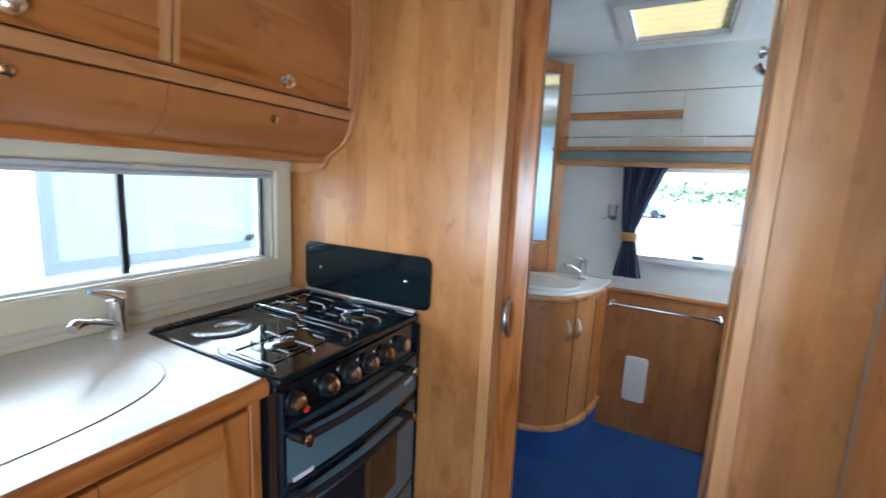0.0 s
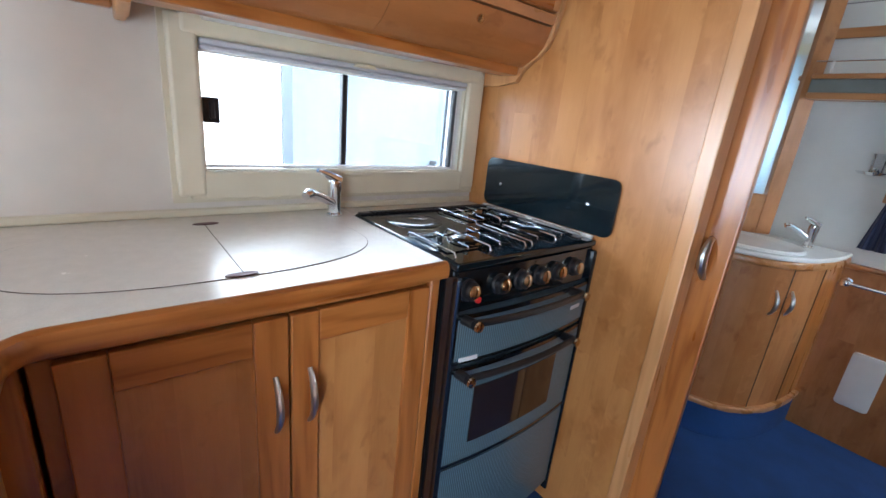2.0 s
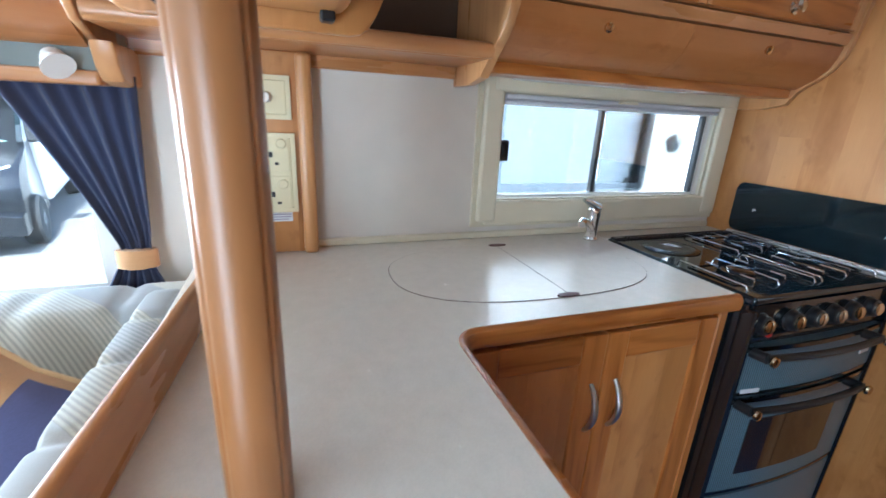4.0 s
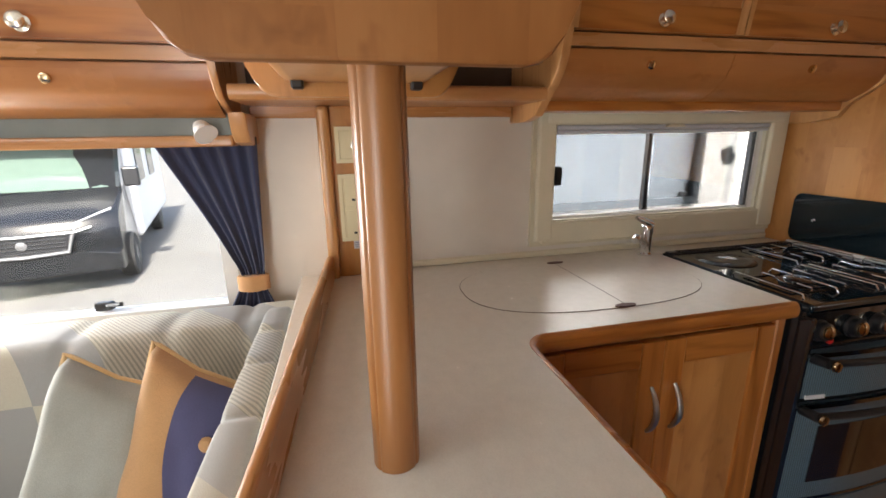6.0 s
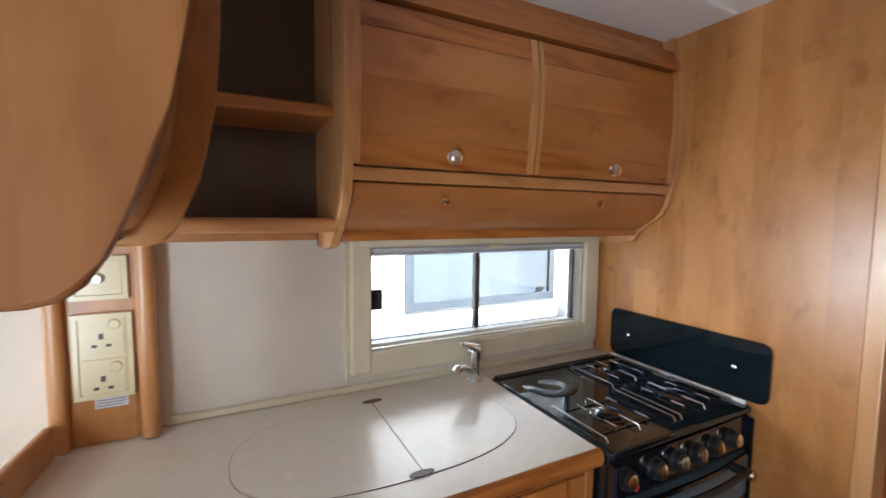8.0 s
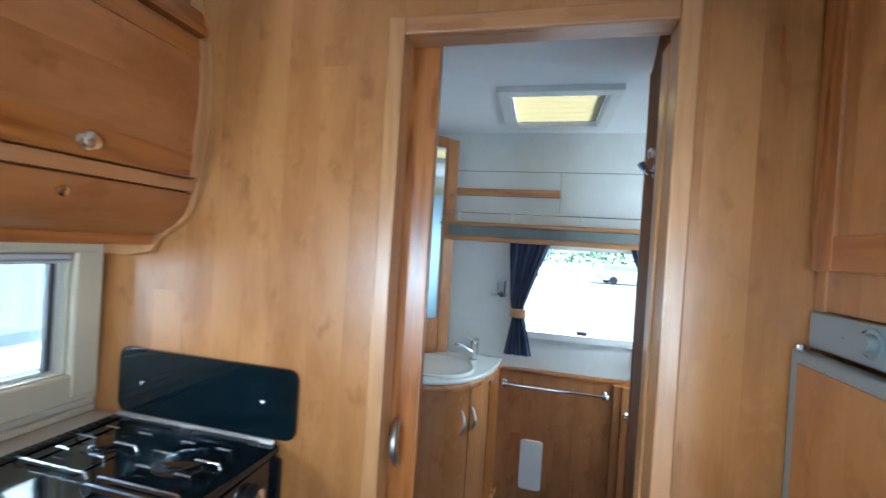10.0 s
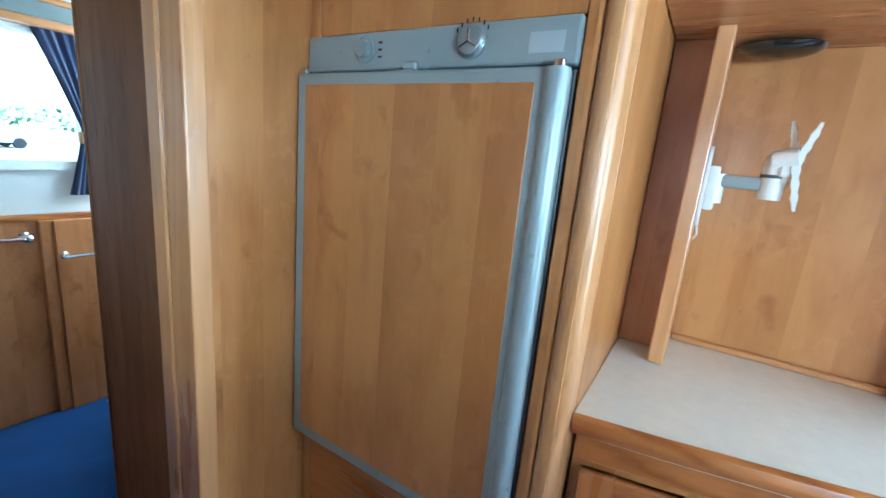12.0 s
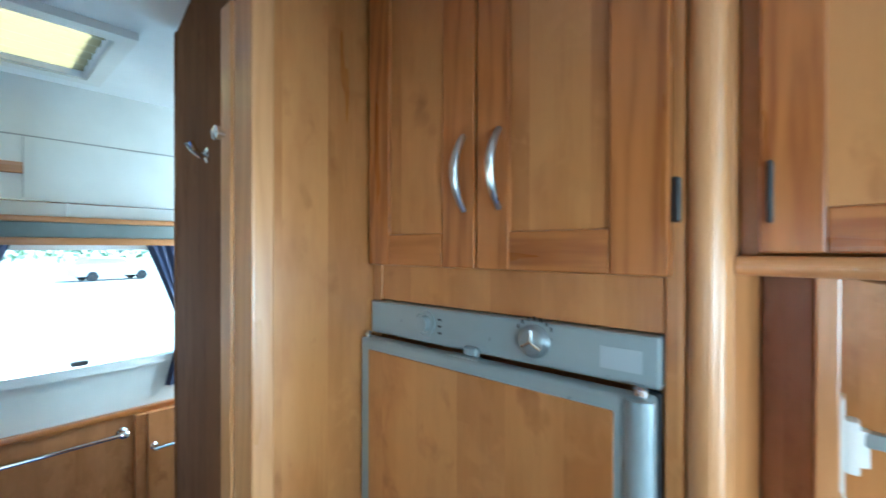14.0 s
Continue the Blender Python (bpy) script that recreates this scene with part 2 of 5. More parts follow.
def carpet(name, color):
    m = Nodes(name)
    v = m.pos()
    tuft = m.noise(v, 340, 3, 0.7)
    patch = m.noise(v, 7, 3)
    col = m.mix(0.6, m.ramp(tuft, [(0.3, tuple(c * 0.5 for c in color)), (0.7, tuple(c * 1.5 for c in color))]), m.ramp(patch, [(0.3, tuple(c * 0.75 for c in color)), (0.7, tuple(c * 1.25 for c in color))]))
    m.bump(tuft, 0.8, 0.004)
    return m.set(col, 0.95)


CARPET = carpet("royal_blue_carpet", (0.019, 0.060, 0.205))


def cloth(name, color, scale=700, vary=0.14, rough=0.9, sheen=0.2):
    m = Nodes(name)
    v = m.pos()
    weave = m.noise(v, scale, 2, 0.6)
    patch = m.noise(v, 16, 3)
    col = m.mix(0.5, m.ramp(weave, [(0.3, tuple(c * (1 - 2 * vary) for c in color)), (0.7, tuple(c * (1 + 2 * vary) for c in color))]), m.ramp(patch, [(0.3, tuple(c * (1 - vary) for c in color)), (0.7, tuple(c * (1 + vary) for c in color))]))
    m.bump(weave, 0.35, 0.001)
    return m.set(col, rough, Sheen_Weight=sheen)


CURTAIN = cloth("navy_curtain_cloth", (0.030, 0.038, 0.085))
TIE = cloth("tan_tie_band", (0.50, 0.27, 0.12))
SAND = cloth("orange_sand_cushion", (0.42, 0.235, 0.105))
SAGE = cloth("sage_grey_cushion", (0.27, 0.275, 0.245))
NAVY = cloth("navy_cushion", (0.06, 0.06, 0.13))
PIPING = cloth("tan_piping", (0.55, 0.36, 0.17))


def upholstery(name):
    """Sofa cloth: soft blocks of cream, sand and blue-grey with dark ribbed patches."""
    m = Nodes(name)
    v = m.pos()
    sep = m.n("SeparateXYZ")
    m.put(v, sep.inputs[0])
    x, y, z = sep.outputs
    run = m.math("SUBTRACT", y, x)
    rise = m.math("ADD", z, m.math("MULTIPLY", x, 0.35))
    a, b = m.math("FLOOR", m.math("DIVIDE", run, 0.15)), m.math("FLOOR", m.math("DIVIDE", rise, 0.17))
    comb = m.n("CombineXYZ")
    m.put(a, comb.inputs[0])
    m.put(b, comb.inputs[1])
    white = m.n("TexWhiteNoise")
    white.noise_dimensions = "2D"
    m.put(comb.outputs[0], white.inputs["Vector"])
    pick = m.n("ValToRGB")
    m.put(white.outputs["Value"], pick.inputs[0])
    pick.color_ramp.interpolation = "CONSTANT"
    el = pick.color_ramp.elements
    stops = [(0.0, (0.40, 0.37, 0.30)), (0.3, (0.40, 0.345, 0.265)), (0.5, (0.31, 0.305, 0.285)), (0.68, (0.42, 0.385, 0.315)), (0.86, (0.25, 0.25, 0.245))]
    while len(el) < len(stops):
        el.new(0.5)
    for e, (p, c) in zip(el, stops):
        e.position, e.color = p, (*c, 1)
    rib = m.math("SINE", m.math("MULTIPLY", m.math("ADD", run, m.math("MULTIPLY", rise, 0.25)), 620))
    mask = m.noise(comb.outputs[0], 3.7, 0)
    ribs = m.math("MULTIPLY", m.math("GREATER_THAN", rib, 0.1), m.math("GREATER_THAN", mask, 0.58))
    col = m.mix(m.math("MULTIPLY", ribs, 0.5), pick.outputs[0], (0.10, 0.10, 0.11))
    weave = m.noise(v, 800, 2)
    col = m.mix(0.5, col, m.mix(1.0, col, m.ramp(weave, [(0.3, (0.75, 0.75, 0.75)), (0.7, (1.2, 1.2, 1.2))]), "MULTIPLY"))
    m.bump(weave, 0.3, 0.001)
    return m.set(col, 0.9, Sheen_Weight=0.2)


SOFA = upholstery("patterned_sofa_cloth")


def ribbed(name, color):
    m = Nodes(name)
    sep = m.n("SeparateXYZ")
    m.put(m.pos(), sep.inputs[0])
    wave = m.math("SINE", m.math("MULTIPLY", sep.outputs[1], 1050))
    smudge = m.noise(m.pos(), 26, 3)
    col = m.mix(m.math("ADD", m.math("MULTIPLY", wave, 0.42), 0.45), tuple(c * 0.45 for c in color), tuple(c * 1.3 for c in color))
    m.bump(wave, 0.5, 0.001)
    return m.set(col, m.math("ADD", m.math("MULTIPLY", smudge, 0.14), 0.34), 0.1, Coat_Weight=0.5, Coat_Roughness=0.08)


OVEN_FACE = ribbed("ribbed_blue_grey_glass", (0.115, 0.19, 0.24))


def glass(name, tint=(1, 1, 1), gloss=0.9):
    m = Nodes(name)
    out = m.t.nodes["Material Output"]
    clear, shiny, fres, mix = m.n("BsdfTransparent"), m.n("BsdfGlossy"), m.n("Fresnel"), m.n("MixShader")
    clear.inputs[0].default_value = (*tint, 1)
    shiny.inputs["Roughness"].default_value = 0.02
    fres.inputs[0].default_value = 1.45
    m.put(m.math("MULTIPLY", fres.outputs[0], gloss), mix.inputs[0])
    m.t.links.new(clear.outputs[0], mix.inputs[1])
    m.t.links.new(shiny.outputs[0], mix.inputs[2])
    m.t.links.new(mix.outputs[0], out.inputs[0])
    return m.mat


GLASS = glass("clear_acrylic_pane", (0.95, 0.97, 0.98))
SMOKED = glass("tinted_glass", (0.18, 0.20, 0.22), 1.0)
MIRROR = plain("mirror_silver", (0.86, 0.88, 0.88), 0.03, 1.0, vary=0.0)


def blind_cloth(name, color):
    m = Nodes(name)
    out = m.t.nodes["Material Output"]
    through_, add = m.n("BsdfTranslucent"), m.n("AddShader")
    through_.inputs[0].default_value = (*color, 1)
    m.set(tuple(c * 0.5 for c in color), 0.8)
    m.t.links.new(m.bsdf.outputs[0], add.inputs[0])
    m.t.links.new(through_.outputs[0], add.inputs[1])
    m.t.links.new(add.outputs[0], out.inputs[0])
    return m.mat


YELLOW_BLIND = blind_cloth("yellowed_blind_cloth", (0.085, 0.066, 0.031))
FROSTED = blind_cloth("frosted_blue_acrylic", (0.36, 0.42, 0.46))


def gravel(name):
    m = Nodes(name)
    v = m.pos()
    stones = m.n("TexVoronoi")
    m.put(v, stones.inputs["Vector"])
    stones.inputs["Scale"].default_value = 38
    patch = m.noise(v, 0.9, 4)
    fine = m.noise(v, 60, 3)
    col = m.mix(0.55, m.ramp(fine, [(0.3, (0.06, 0.058, 0.054)), (0.7, (0.15, 0.145, 0.136))]), m.ramp(patch, [(0.3, (0.09, 0.087, 0.082)), (0.7, (0.13, 0.126, 0.12))]))
    m.bump(m.math("ADD", stones.outputs["Distance"], fine), 0.7, 0.02)
    return m.set(col, 0.95)


GRAVEL = gravel("pale_gravel")
LEAF = plain("hedge_leaf", (0.055, 0.10, 0.03), 0.6, vary=0.5, scale=5)
BARK = plain("bark", (0.10, 0.07, 0.045), 0.9, vary=0.3)

# mesh helpers


def add_box(bm, lo, hi, bevel=0.003, seg=1):
    lo, hi = Vector(lo), Vector(hi)
    v = [bm.verts.new((hi.x if i & 1 else lo.x, hi.y if i & 2 else lo.y, hi.z if i & 4 else lo.z)) for i in range(8)]
    faces = [bm.faces.new([v[k] for k in q]) for q in ((0, 2, 3, 1), (4, 5, 7, 6), (0, 1, 5, 4), (2, 6, 7, 3), (0, 4, 6, 2), (1, 3, 7, 5))]
    b = min(bevel, 0.45 * min(hi - lo))
    if b > 0:
        edges = {e for f in faces for e in f.edges}
        bmesh.ops.bevel(bm, geom=list(edges), offset=b, segments=seg, affect="EDGES", profile=0.5)


def box(lo, hi, bevel=0.003, seg=1):
    bm = bmesh.new()
    add_box(bm, lo, hi, bevel, seg)
    return bm


def at_plane(axis, u, v, w):
    """A point with the two in-plane coordinates u, v and w along the axis."""
    return {"x": (w, u, v), "y": (u, w, v), "z": (u, v, w)}[axis]


def add_prism(bm, pts, axis, a, b, bevel=0.0, seg=1):
    lower = [bm.verts.new(at_plane(axis, u, v, a)) for u, v in pts]
    upper = [bm.verts.new(at_plane(axis, u, v, b)) for u, v in pts]
    n = len(pts)
    faces = [bm.faces.new(lower[::-1]), bm.faces.new(upper)]
    for i in range(n):
        faces.append(bm.faces.new((lower[i], lower[(i + 1) % n], upper[(i + 1) % n], upper[i])))
    if bevel:
        rim = [e for f in faces[:2] for e in f.edges]
        bmesh.ops.bevel(bm, geom=rim, offset=bevel, segments=seg, affect="EDGES", profile=0.5)
    bmesh.ops.recalc_face_normals(bm, faces=bm.faces)


def prism(pts, axis, a, b, bevel=0.0, seg=1):
    bm = bmesh.new()
    add_prism(bm, pts, axis, a, b, bevel, seg)
    return bm


def rounded(u0, v0, u1, v1, r, n=6):
    """The outline of a rectangle with round corners."""
    pts = []
    for cu, cv, start in ((u1 - r, v1 - r, 0), (u0 + r, v1 - r, 90), (u0 + r, v0 + r, 180), (u1 - r, v0 + r, 270)):
        pts += [(cu + r * math.cos(radians(start + 90 * k / n)), cv + r * math.sin(radians(start + 90 * k / n))) for k in range(n + 1)]
    return pts


def add_tube(bm, pts, r, n=10, cap=True):
    pts = [Vector(p) for p in pts]
    radii = r if isinstance(r, (list, tuple)) else [r] * len(pts)
    rings, side = [], None
    for i, p in enumerate(pts):
        d = (pts[min(i + 1, len(pts) - 1)] - pts[max(i - 1, 0)]).normalized()
        if side is None:
            side = d.orthogonal().normalized()
        side = (side - d * side.dot(d)).normalized()
        up = d.cross(side)
        rings.append([bm.verts.new(p + radii[i] * (side * math.cos(2 * PI * k / n) + up * math.sin(2 * PI * k / n))) for k in range(n)])
    for a, b in zip(rings, rings[1:]):
        for k in range(n):
            bm.faces.new((a[k], a[(k + 1) % n], b[(k + 1) % n], b[k]))
    if cap:
        bm.faces.new(rings[0][::-1])
        bm.faces.new(rings[-1])


def tube(pts, r, n=10):
    bm = bmesh.new()
    add_tube(bm, pts, r, n)
    return bm


def lathe(profile, centre, axis=(0, 0, 1), n=24):
    """Turns rows of (radius, height) round an axis through centre."""
    bm = bmesh.new()
    turn = Vector((0, 0, 1)).rotation_difference(Vector(axis)).to_matrix()
    rings = [[bm.verts.new(Vector(centre) + turn @ Vector((max(r, 1e-4) * math.cos(2 * PI * k / n), max(r, 1e-4) * math.sin(2 * PI * k / n), h))) for k in range(n)] for r, h in profile]
    for a, b in zip(rings, rings[1:]):
        for k in range(n):
            bm.faces.new((a[k], a[(k + 1) % n], b[(k + 1) % n], b[k]))
    bm.faces.new(rings[0][::-1])
    bm.faces.new(rings[-1])
    return bm


def surface(f, nu, nv, thick=None):
    """A sheet f(u, v) over the unit square; thick is an offset vector for a second, closing skin."""
    bm = bmesh.new()
    rows = [[bm.verts.new(f(i / nu, j / nv)) for j in range(nv + 1)] for i in range(nu + 1)]
    for i in range(nu):
        for j in range(nv):
            bm.faces.new((rows[i][j], rows[i + 1][j], rows[i + 1][j + 1], rows[i][j + 1]))
    if thick:
        bmesh.ops.recalc_face_normals(bm, faces=bm.faces)
        back = [[bm.verts.new(Vector(f(i / nu, j / nv)) + Vector(thick)) for j in range(nv + 1)] for i in range(nu + 1)]
        for i in range(nu):
            for j in range(nv):
                bm.faces.new((back[i][j], back[i][j + 1], back[i + 1][j + 1], back[i + 1][j]))
        rim = [(i, 0) for i in range(nu)] + [(nu, j) for j in range(nv)] + [(i, nv) for i in range(nu, 0, -1)] + [(0, j) for j in range(nv, 0, -1)]
        for (a, b), (c, d) in zip(rim, rim[1:] + rim[:1]):
            bm.faces.new((rows[a][b], back[a][b], back[c][d], rows[c][d]))
        bmesh.ops.recalc_face_normals(bm, faces=bm.faces)
    return bm


def puffed(lo, hi, power=3.2, n=14, wobble=0.0, seed=0):
    """A stuffed cushion filling a box: a squared-off ball with slight lumps."""
    bm = bmesh.new()
    bmesh.ops.create_uvsphere(bm, u_segments=2 * n, v_segments=n, radius=1)
    c, h = (Vector(lo) + Vector(hi)) / 2, (Vector(hi) - Vector(lo)) / 2
    for v in bm.verts:
        d = v.co.normalized()
        s = (abs(d.x) ** power + abs(d.y) ** power + abs(d.z) ** power) ** (-1 / power)
        p = d * s
        k = 1 + wobble * noise.noise(p * 2.3 + Vector((seed, 0, 0)))
        v.co = c + Vector((p.x * h.x, p.y * h.y, p.z * h.z)) * k
    return bm


ORIGIN = {}


def mesh_object(name, bm, mat, origin, smooth=35):
    me = bpy.data.meshes.new(name)
    bmesh.ops.translate(bm, verts=bm.verts, vec=-Vector(origin))
    if smooth:
        for f in bm.faces:
            f.smooth = True
        for e in bm.edges:
            if len(e.link_faces) == 2:
                angle = e.calc_face_angle(0)
                small, large = sorted(f.calc_area() for f in e.link_faces)
                e.smooth = angle < radians(smooth) and not (angle > 0.15 and large > 9 * small and large > 4e-4)
    bm.to_mesh(me)
    bm.free()
    me.materials.append(mat)
    return new(name, me)


def thing(name, at, label, category, group="", kind=""):
    ob = new(name)
    ob.empty_display_size = 0.05
    ob.location = at
    ORIGIN[ob.name] = tuple(at)
    return tagged(ob, label, category, group, kind)


def part(name, bm, mat, parent, label="", smooth=35):
    origin = ORIGIN[parent.name]
    ob = mesh_object(name, bm, mat, origin, smooth)
    ob.parent = parent
    ORIGIN[ob.name] = origin
    return tagged(ob, label)


def single(name, bm, mat, at, label, category, group="", kind="", smooth=35):
    ob = mesh_object(name, bm, mat, at, smooth)
    ob.location = at
    ORIGIN[ob.name] = tuple(at)
    return tagged(ob, label, category, group, kind)


def structure(name, bm, mat, label, category, smooth=35):
    return single(name, bm, mat, (0, 0, 0), label, category, kind="structure", smooth=smooth)


def join(*bms):
    out = bmesh.new()
    for b in bms:
        me = bpy.data.meshes.new("tmp")
        b.to_mesh(me)
        b.free()
        out.from_mesh(me)
        bpy.data.meshes.remove(me)
    return out


def wall_with_hole(axis, a, b, u0, u1, v0, v1, holes):
    """A wall slab a..b thick along axis, with rectangular openings (u0, v0, u1, v1)."""
    us = sorted({u0, u1, *(h[0] for h in holes), *(h[2] for h in holes)})
    vs = sorted({v0, v1, *(h[1] for h in holes), *(h[3] for h in holes)})
    inside = lambda u, v: any(h[0] < u < h[2] and h[1] < v < h[3] for h in holes)
    solid = {(i, j) for i in range(len(us) - 1) for j in range(len(vs) - 1) if not inside((us[i] + us[i + 1]) / 2, (vs[j] + vs[j + 1]) / 2)}
    bm = bmesh.new()
    got = {}

    def vert(i, j, w):
        if (i, j, w) not in got:
            got[i, j, w] = bm.verts.new(at_plane(axis, us[i], vs[j], w))
        return got[i, j, w]

    for i, j in solid:
        for w in (a, b):
            bm.faces.new([vert(i, j, w), vert(i + 1, j, w), vert(i + 1, j + 1, w), vert(i, j + 1, w)])
        for (di, dj), (p, q) in (((-1, 0), ((i, j), (i, j + 1))), ((1, 0), ((i + 1, j), (i + 1, j + 1))), ((0, -1), ((i, j), (i + 1, j))), ((0, 1), ((i, j + 1), (i + 1, j + 1)))):
            if (i + di, j + dj) not in solid:
                bm.faces.new([vert(*p, a), vert(*q, a), vert(*q, b), vert(*p, b)])
    bmesh.ops.recalc_face_normals(bm, faces=bm.faces)
    return bm

# ---- the vehicle's shell ----
Y_END = -4.2
structure("floor", box((-0.04, Y_END, -0.05), (2.12, 1.41, 0.0), 0), CARPET, "royal blue cut-pile carpet over the whole floor", "floor")
structure("ceiling", join(wall_with_hole("z", 1.945, 1.985, -0.04, 2.12, Y_END, 0.02, []), wall_with_hole("z", 2.0, 2.04, -0.04, 2.12, 0.02, 1.41, [(0.935, 0.80, 1.29, 1.18)]), box((-0.04, 0.012, 1.97), (2.12, 0.028, 2.03), 0), box((0.44, -2.4, 1.938), (0.455, -0.02, 1.947), 0.001)), CEILING, "white lined vehicle ceiling with a thin joint strip", "ceiling")
structure("wall_west", wall_with_hole("x", -0.04, 0.0, Y_END, 1.41, -0.05, 2.04, [(-0.87, 1.03, -0.08, 1.305), (-2.78, 0.85, -1.80, 1.31)]), WALL, "cream textured vinyl side wall with two window openings", "wall")
structure("wall_north", wall_with_hole("y", 1.37, 1.41, 0.0, 2.08, -0.05, 2.04, [(0.98, 0.965, 1.63, 1.42)]), WALL_WASH, "pale vinyl rear wall of the washroom with a window opening", "wall")
structure("wall_east", wall_with_hole("x", 2.08, 2.12, Y_END, 1.41, -0.05, 2.04, []), WALL, "plain cream vinyl side wall", "wall")
structure("wall_south", wall_with_hole("y", Y_END - 0.04, Y_END, -0.04, 2.12, -0.05, 2.04, []), WALL, "plain cream end wall", "wall")
structure("wall_bulkhead", wall_with_hole("y", 0.0, 0.04, 0.001, 2.079, 0.001, 1.999, [(0.762, -0.01, 1.330, 1.848)]), WOOD_Z, "pear wood bulkhead with faint vertical staves and the washroom doorway", "wall")

frame_th = thing("door_frame", (1.05, 0, 0), "pale pear wood trim round the washroom doorway", "door frame", kind="structure")
part("jamb", box((0.747, -0.009, 0.0), (0.783, 0.055, 1.866), 0.004, 2), TRIM_Z, frame_th)
part("jamb", box((1.308, -0.009, 0.0), (1.344, 0.055, 1.866), 0.004, 2), TRIM_Z, frame_th)
part("lintel", box((0.783, -0.0085, 1.828), (1.308, 0.055, 1.866), 0.004, 2), TRIM_X, frame_th)
part("edge_strip", box((1.304, 0.056, 0.0), (1.312, 0.098, 1.815), 0.003), TRIM_Z, frame_th)


def bow_handle(parent, p, q, out, r=0.0055, bulge=0.028, mat=SATIN):
    """A bowed pull between two points."""
    p, q, out = Vector(p), Vector(q), Vector(out)
    pts, radii = [], []
    for k in range(13):
        s = k / 12
        pts.append(p.lerp(q, s) + out * (bulge * math.sin(PI * s) ** 0.8))
        radii.append(r * (0.75 + 0.5 * math.sin(PI * s)))
    return part("handle", tube(pts, radii, 10), mat, parent, "bowed satin metal handle")


# sliding washroom door, mostly in its pocket
door = thing("door_1", (0.80, 0.07, 0), "solid alder washroom door slid back, only its edge showing", "door", kind="structure")
part("leaf", box((0.40, 0.058, 0.005), (0.846, 0.082, 1.84), 0.004, 2), SOLID_Z, door)
bow_handle(door, (0.805, 0.056, 0.895), (0.800, 0.056, 0.995), (0, -1, 0), 0.009, 0.03)
door2 = thing("door_2", (1.32, 0.24, 0), "pear wood door panel standing open beside the doorway, coloured dark for its shade", "door", kind="structure")
part("leaf", prism([(1.318, 0.099), (1.392, 0.612), (1.416, 0.608), (1.342, 0.095)], "z", 0.005, 1.985, 0.004, 2), DOOR_SHADED, door2)
part("edge", prism([(1.389, 0.612), (1.392, 0.630), (1.419, 0.626), (1.416, 0.608)], "z", 0.005, 1.985, 0.003), DOOR_SHADED, door2)
hook = thing("coat_hook", (1.34, 0.245, 1.60), "small chrome coat hook on the open door", "hook")
part("plate", lathe([(0.016, 0), (0.016, 0.004), (0.008, 0.008)], (1.3395, 0.245, 1.60), (-0.987, 0.16, 0), 16), CHROME, hook)
part("peg", tube([(1.338, 0.246, 1.60), (1.325, 0.247, 1.597), (1.312, 0.246, 1.607), (1.304, 0.245, 1.62)], [0.006, 0.006, 0.007, 0.009], 10), CHROME, hook)
knob = thing("door_knob", (1.30, 0.082, 1.60), "small round chrome catch on the doorway's jamb", "door knob")
part("knob", lathe([(0.006, 0), (0.006, 0.005), (0.012, 0.008), (0.012, 0.014), (0.006, 0.017)], (1.3035, 0.082, 1.605), (-1, 0, 0), 16), CHROME, knob)

# ---- kitchen window ----


def kitchen_window():
    w = thing("window_1", (0, -0.47, 1.17), "low wide sliding kitchen window in an ivory plastic surround", "window", kind="structure")
    ring = wall_with_hole("x", 0.0, 0.012, -0.935, 0.0 - 0.004, 0.955, 1.375, [(-0.862, 1.036, -0.085, 1.318)])
    part("surround", ring, IVORY, w)
    part("surround_rail", box((0.012, -0.925, 0.972), (0.030, -0.866, 1.362), 0.010, 3), IVORY, w)
    part("surround_rail", box((0.012, -0.079, 0.972), (0.028, -0.012, 1.362), 0.010, 3), IVORY, w)
    part("surround_rail", box((0.012, -0.90, 0.962), (0.026, -0.03, 1.033), 0.009, 3), IVORY, w)
    part("surround_rail", box((0.012, -0.90, 1.322), (0.034, -0.03, 1.372), 0.010, 3), IVORY, w)
    part("blind_cassette", join(box((0.0, -0.862, 1.297), (0.022, -0.085, 1.306), 0.003), box((0.0, -0.862, 1.307), (0.026, -0.085, 1.320), 0.003)), BLIND, w, "pale grey rolled-up blind")
    part("blind_grip", prism([(-0.50, 1.312), (-0.49, 1.322), (-0.44, 1.322), (-0.43, 1.312)], "x", 0.024, 0.038, 0.002), IVORY, w)
    part("lower_grip", prism([(-0.52, 1.026), (-0.50, 1.018), (-0.44, 1.018), (-0.42, 1.026)], "x", 0.018, 0.034, 0.002), IVORY, w)
    frame_ring = wall_with_hole("x", -0.045, -0.018, -0.866, -0.083, 1.034, 1.301, [(-0.858, 1.041, -0.094, 1.294)])
    part("window_frame", frame_ring, WHITE_PLASTIC, w)
    part("seal", box((-0.03, -0.108, 1.041), (-0.012, -0.094, 1.294), 0.002), GREY_TRIM, w)
    part("mullion", box((-0.064, -0.494, 1.038), (-0.044, -0.478, 1.296), 0.002), BLACK_PLASTIC, w)
    part("pane", box((-0.040, -0.858, 1.041), (-0.036, -0.482, 1.294), 0), GLASS, w).visible_shadow = False
    part("pane", box((-0.056, -0.49, 1.041), (-0.052, -0.090, 1.294), 0), GLASS, w).visible_shadow = False
    part("latch", join(box((-0.034, -0.858, 1.14), (-0.010, -0.822, 1.198), 0.003), box((-0.014, -0.845, 1.15), (-0.004, -0.832, 1.19), 0.003)), BLACK_PLASTIC, w)


kitchen_window()


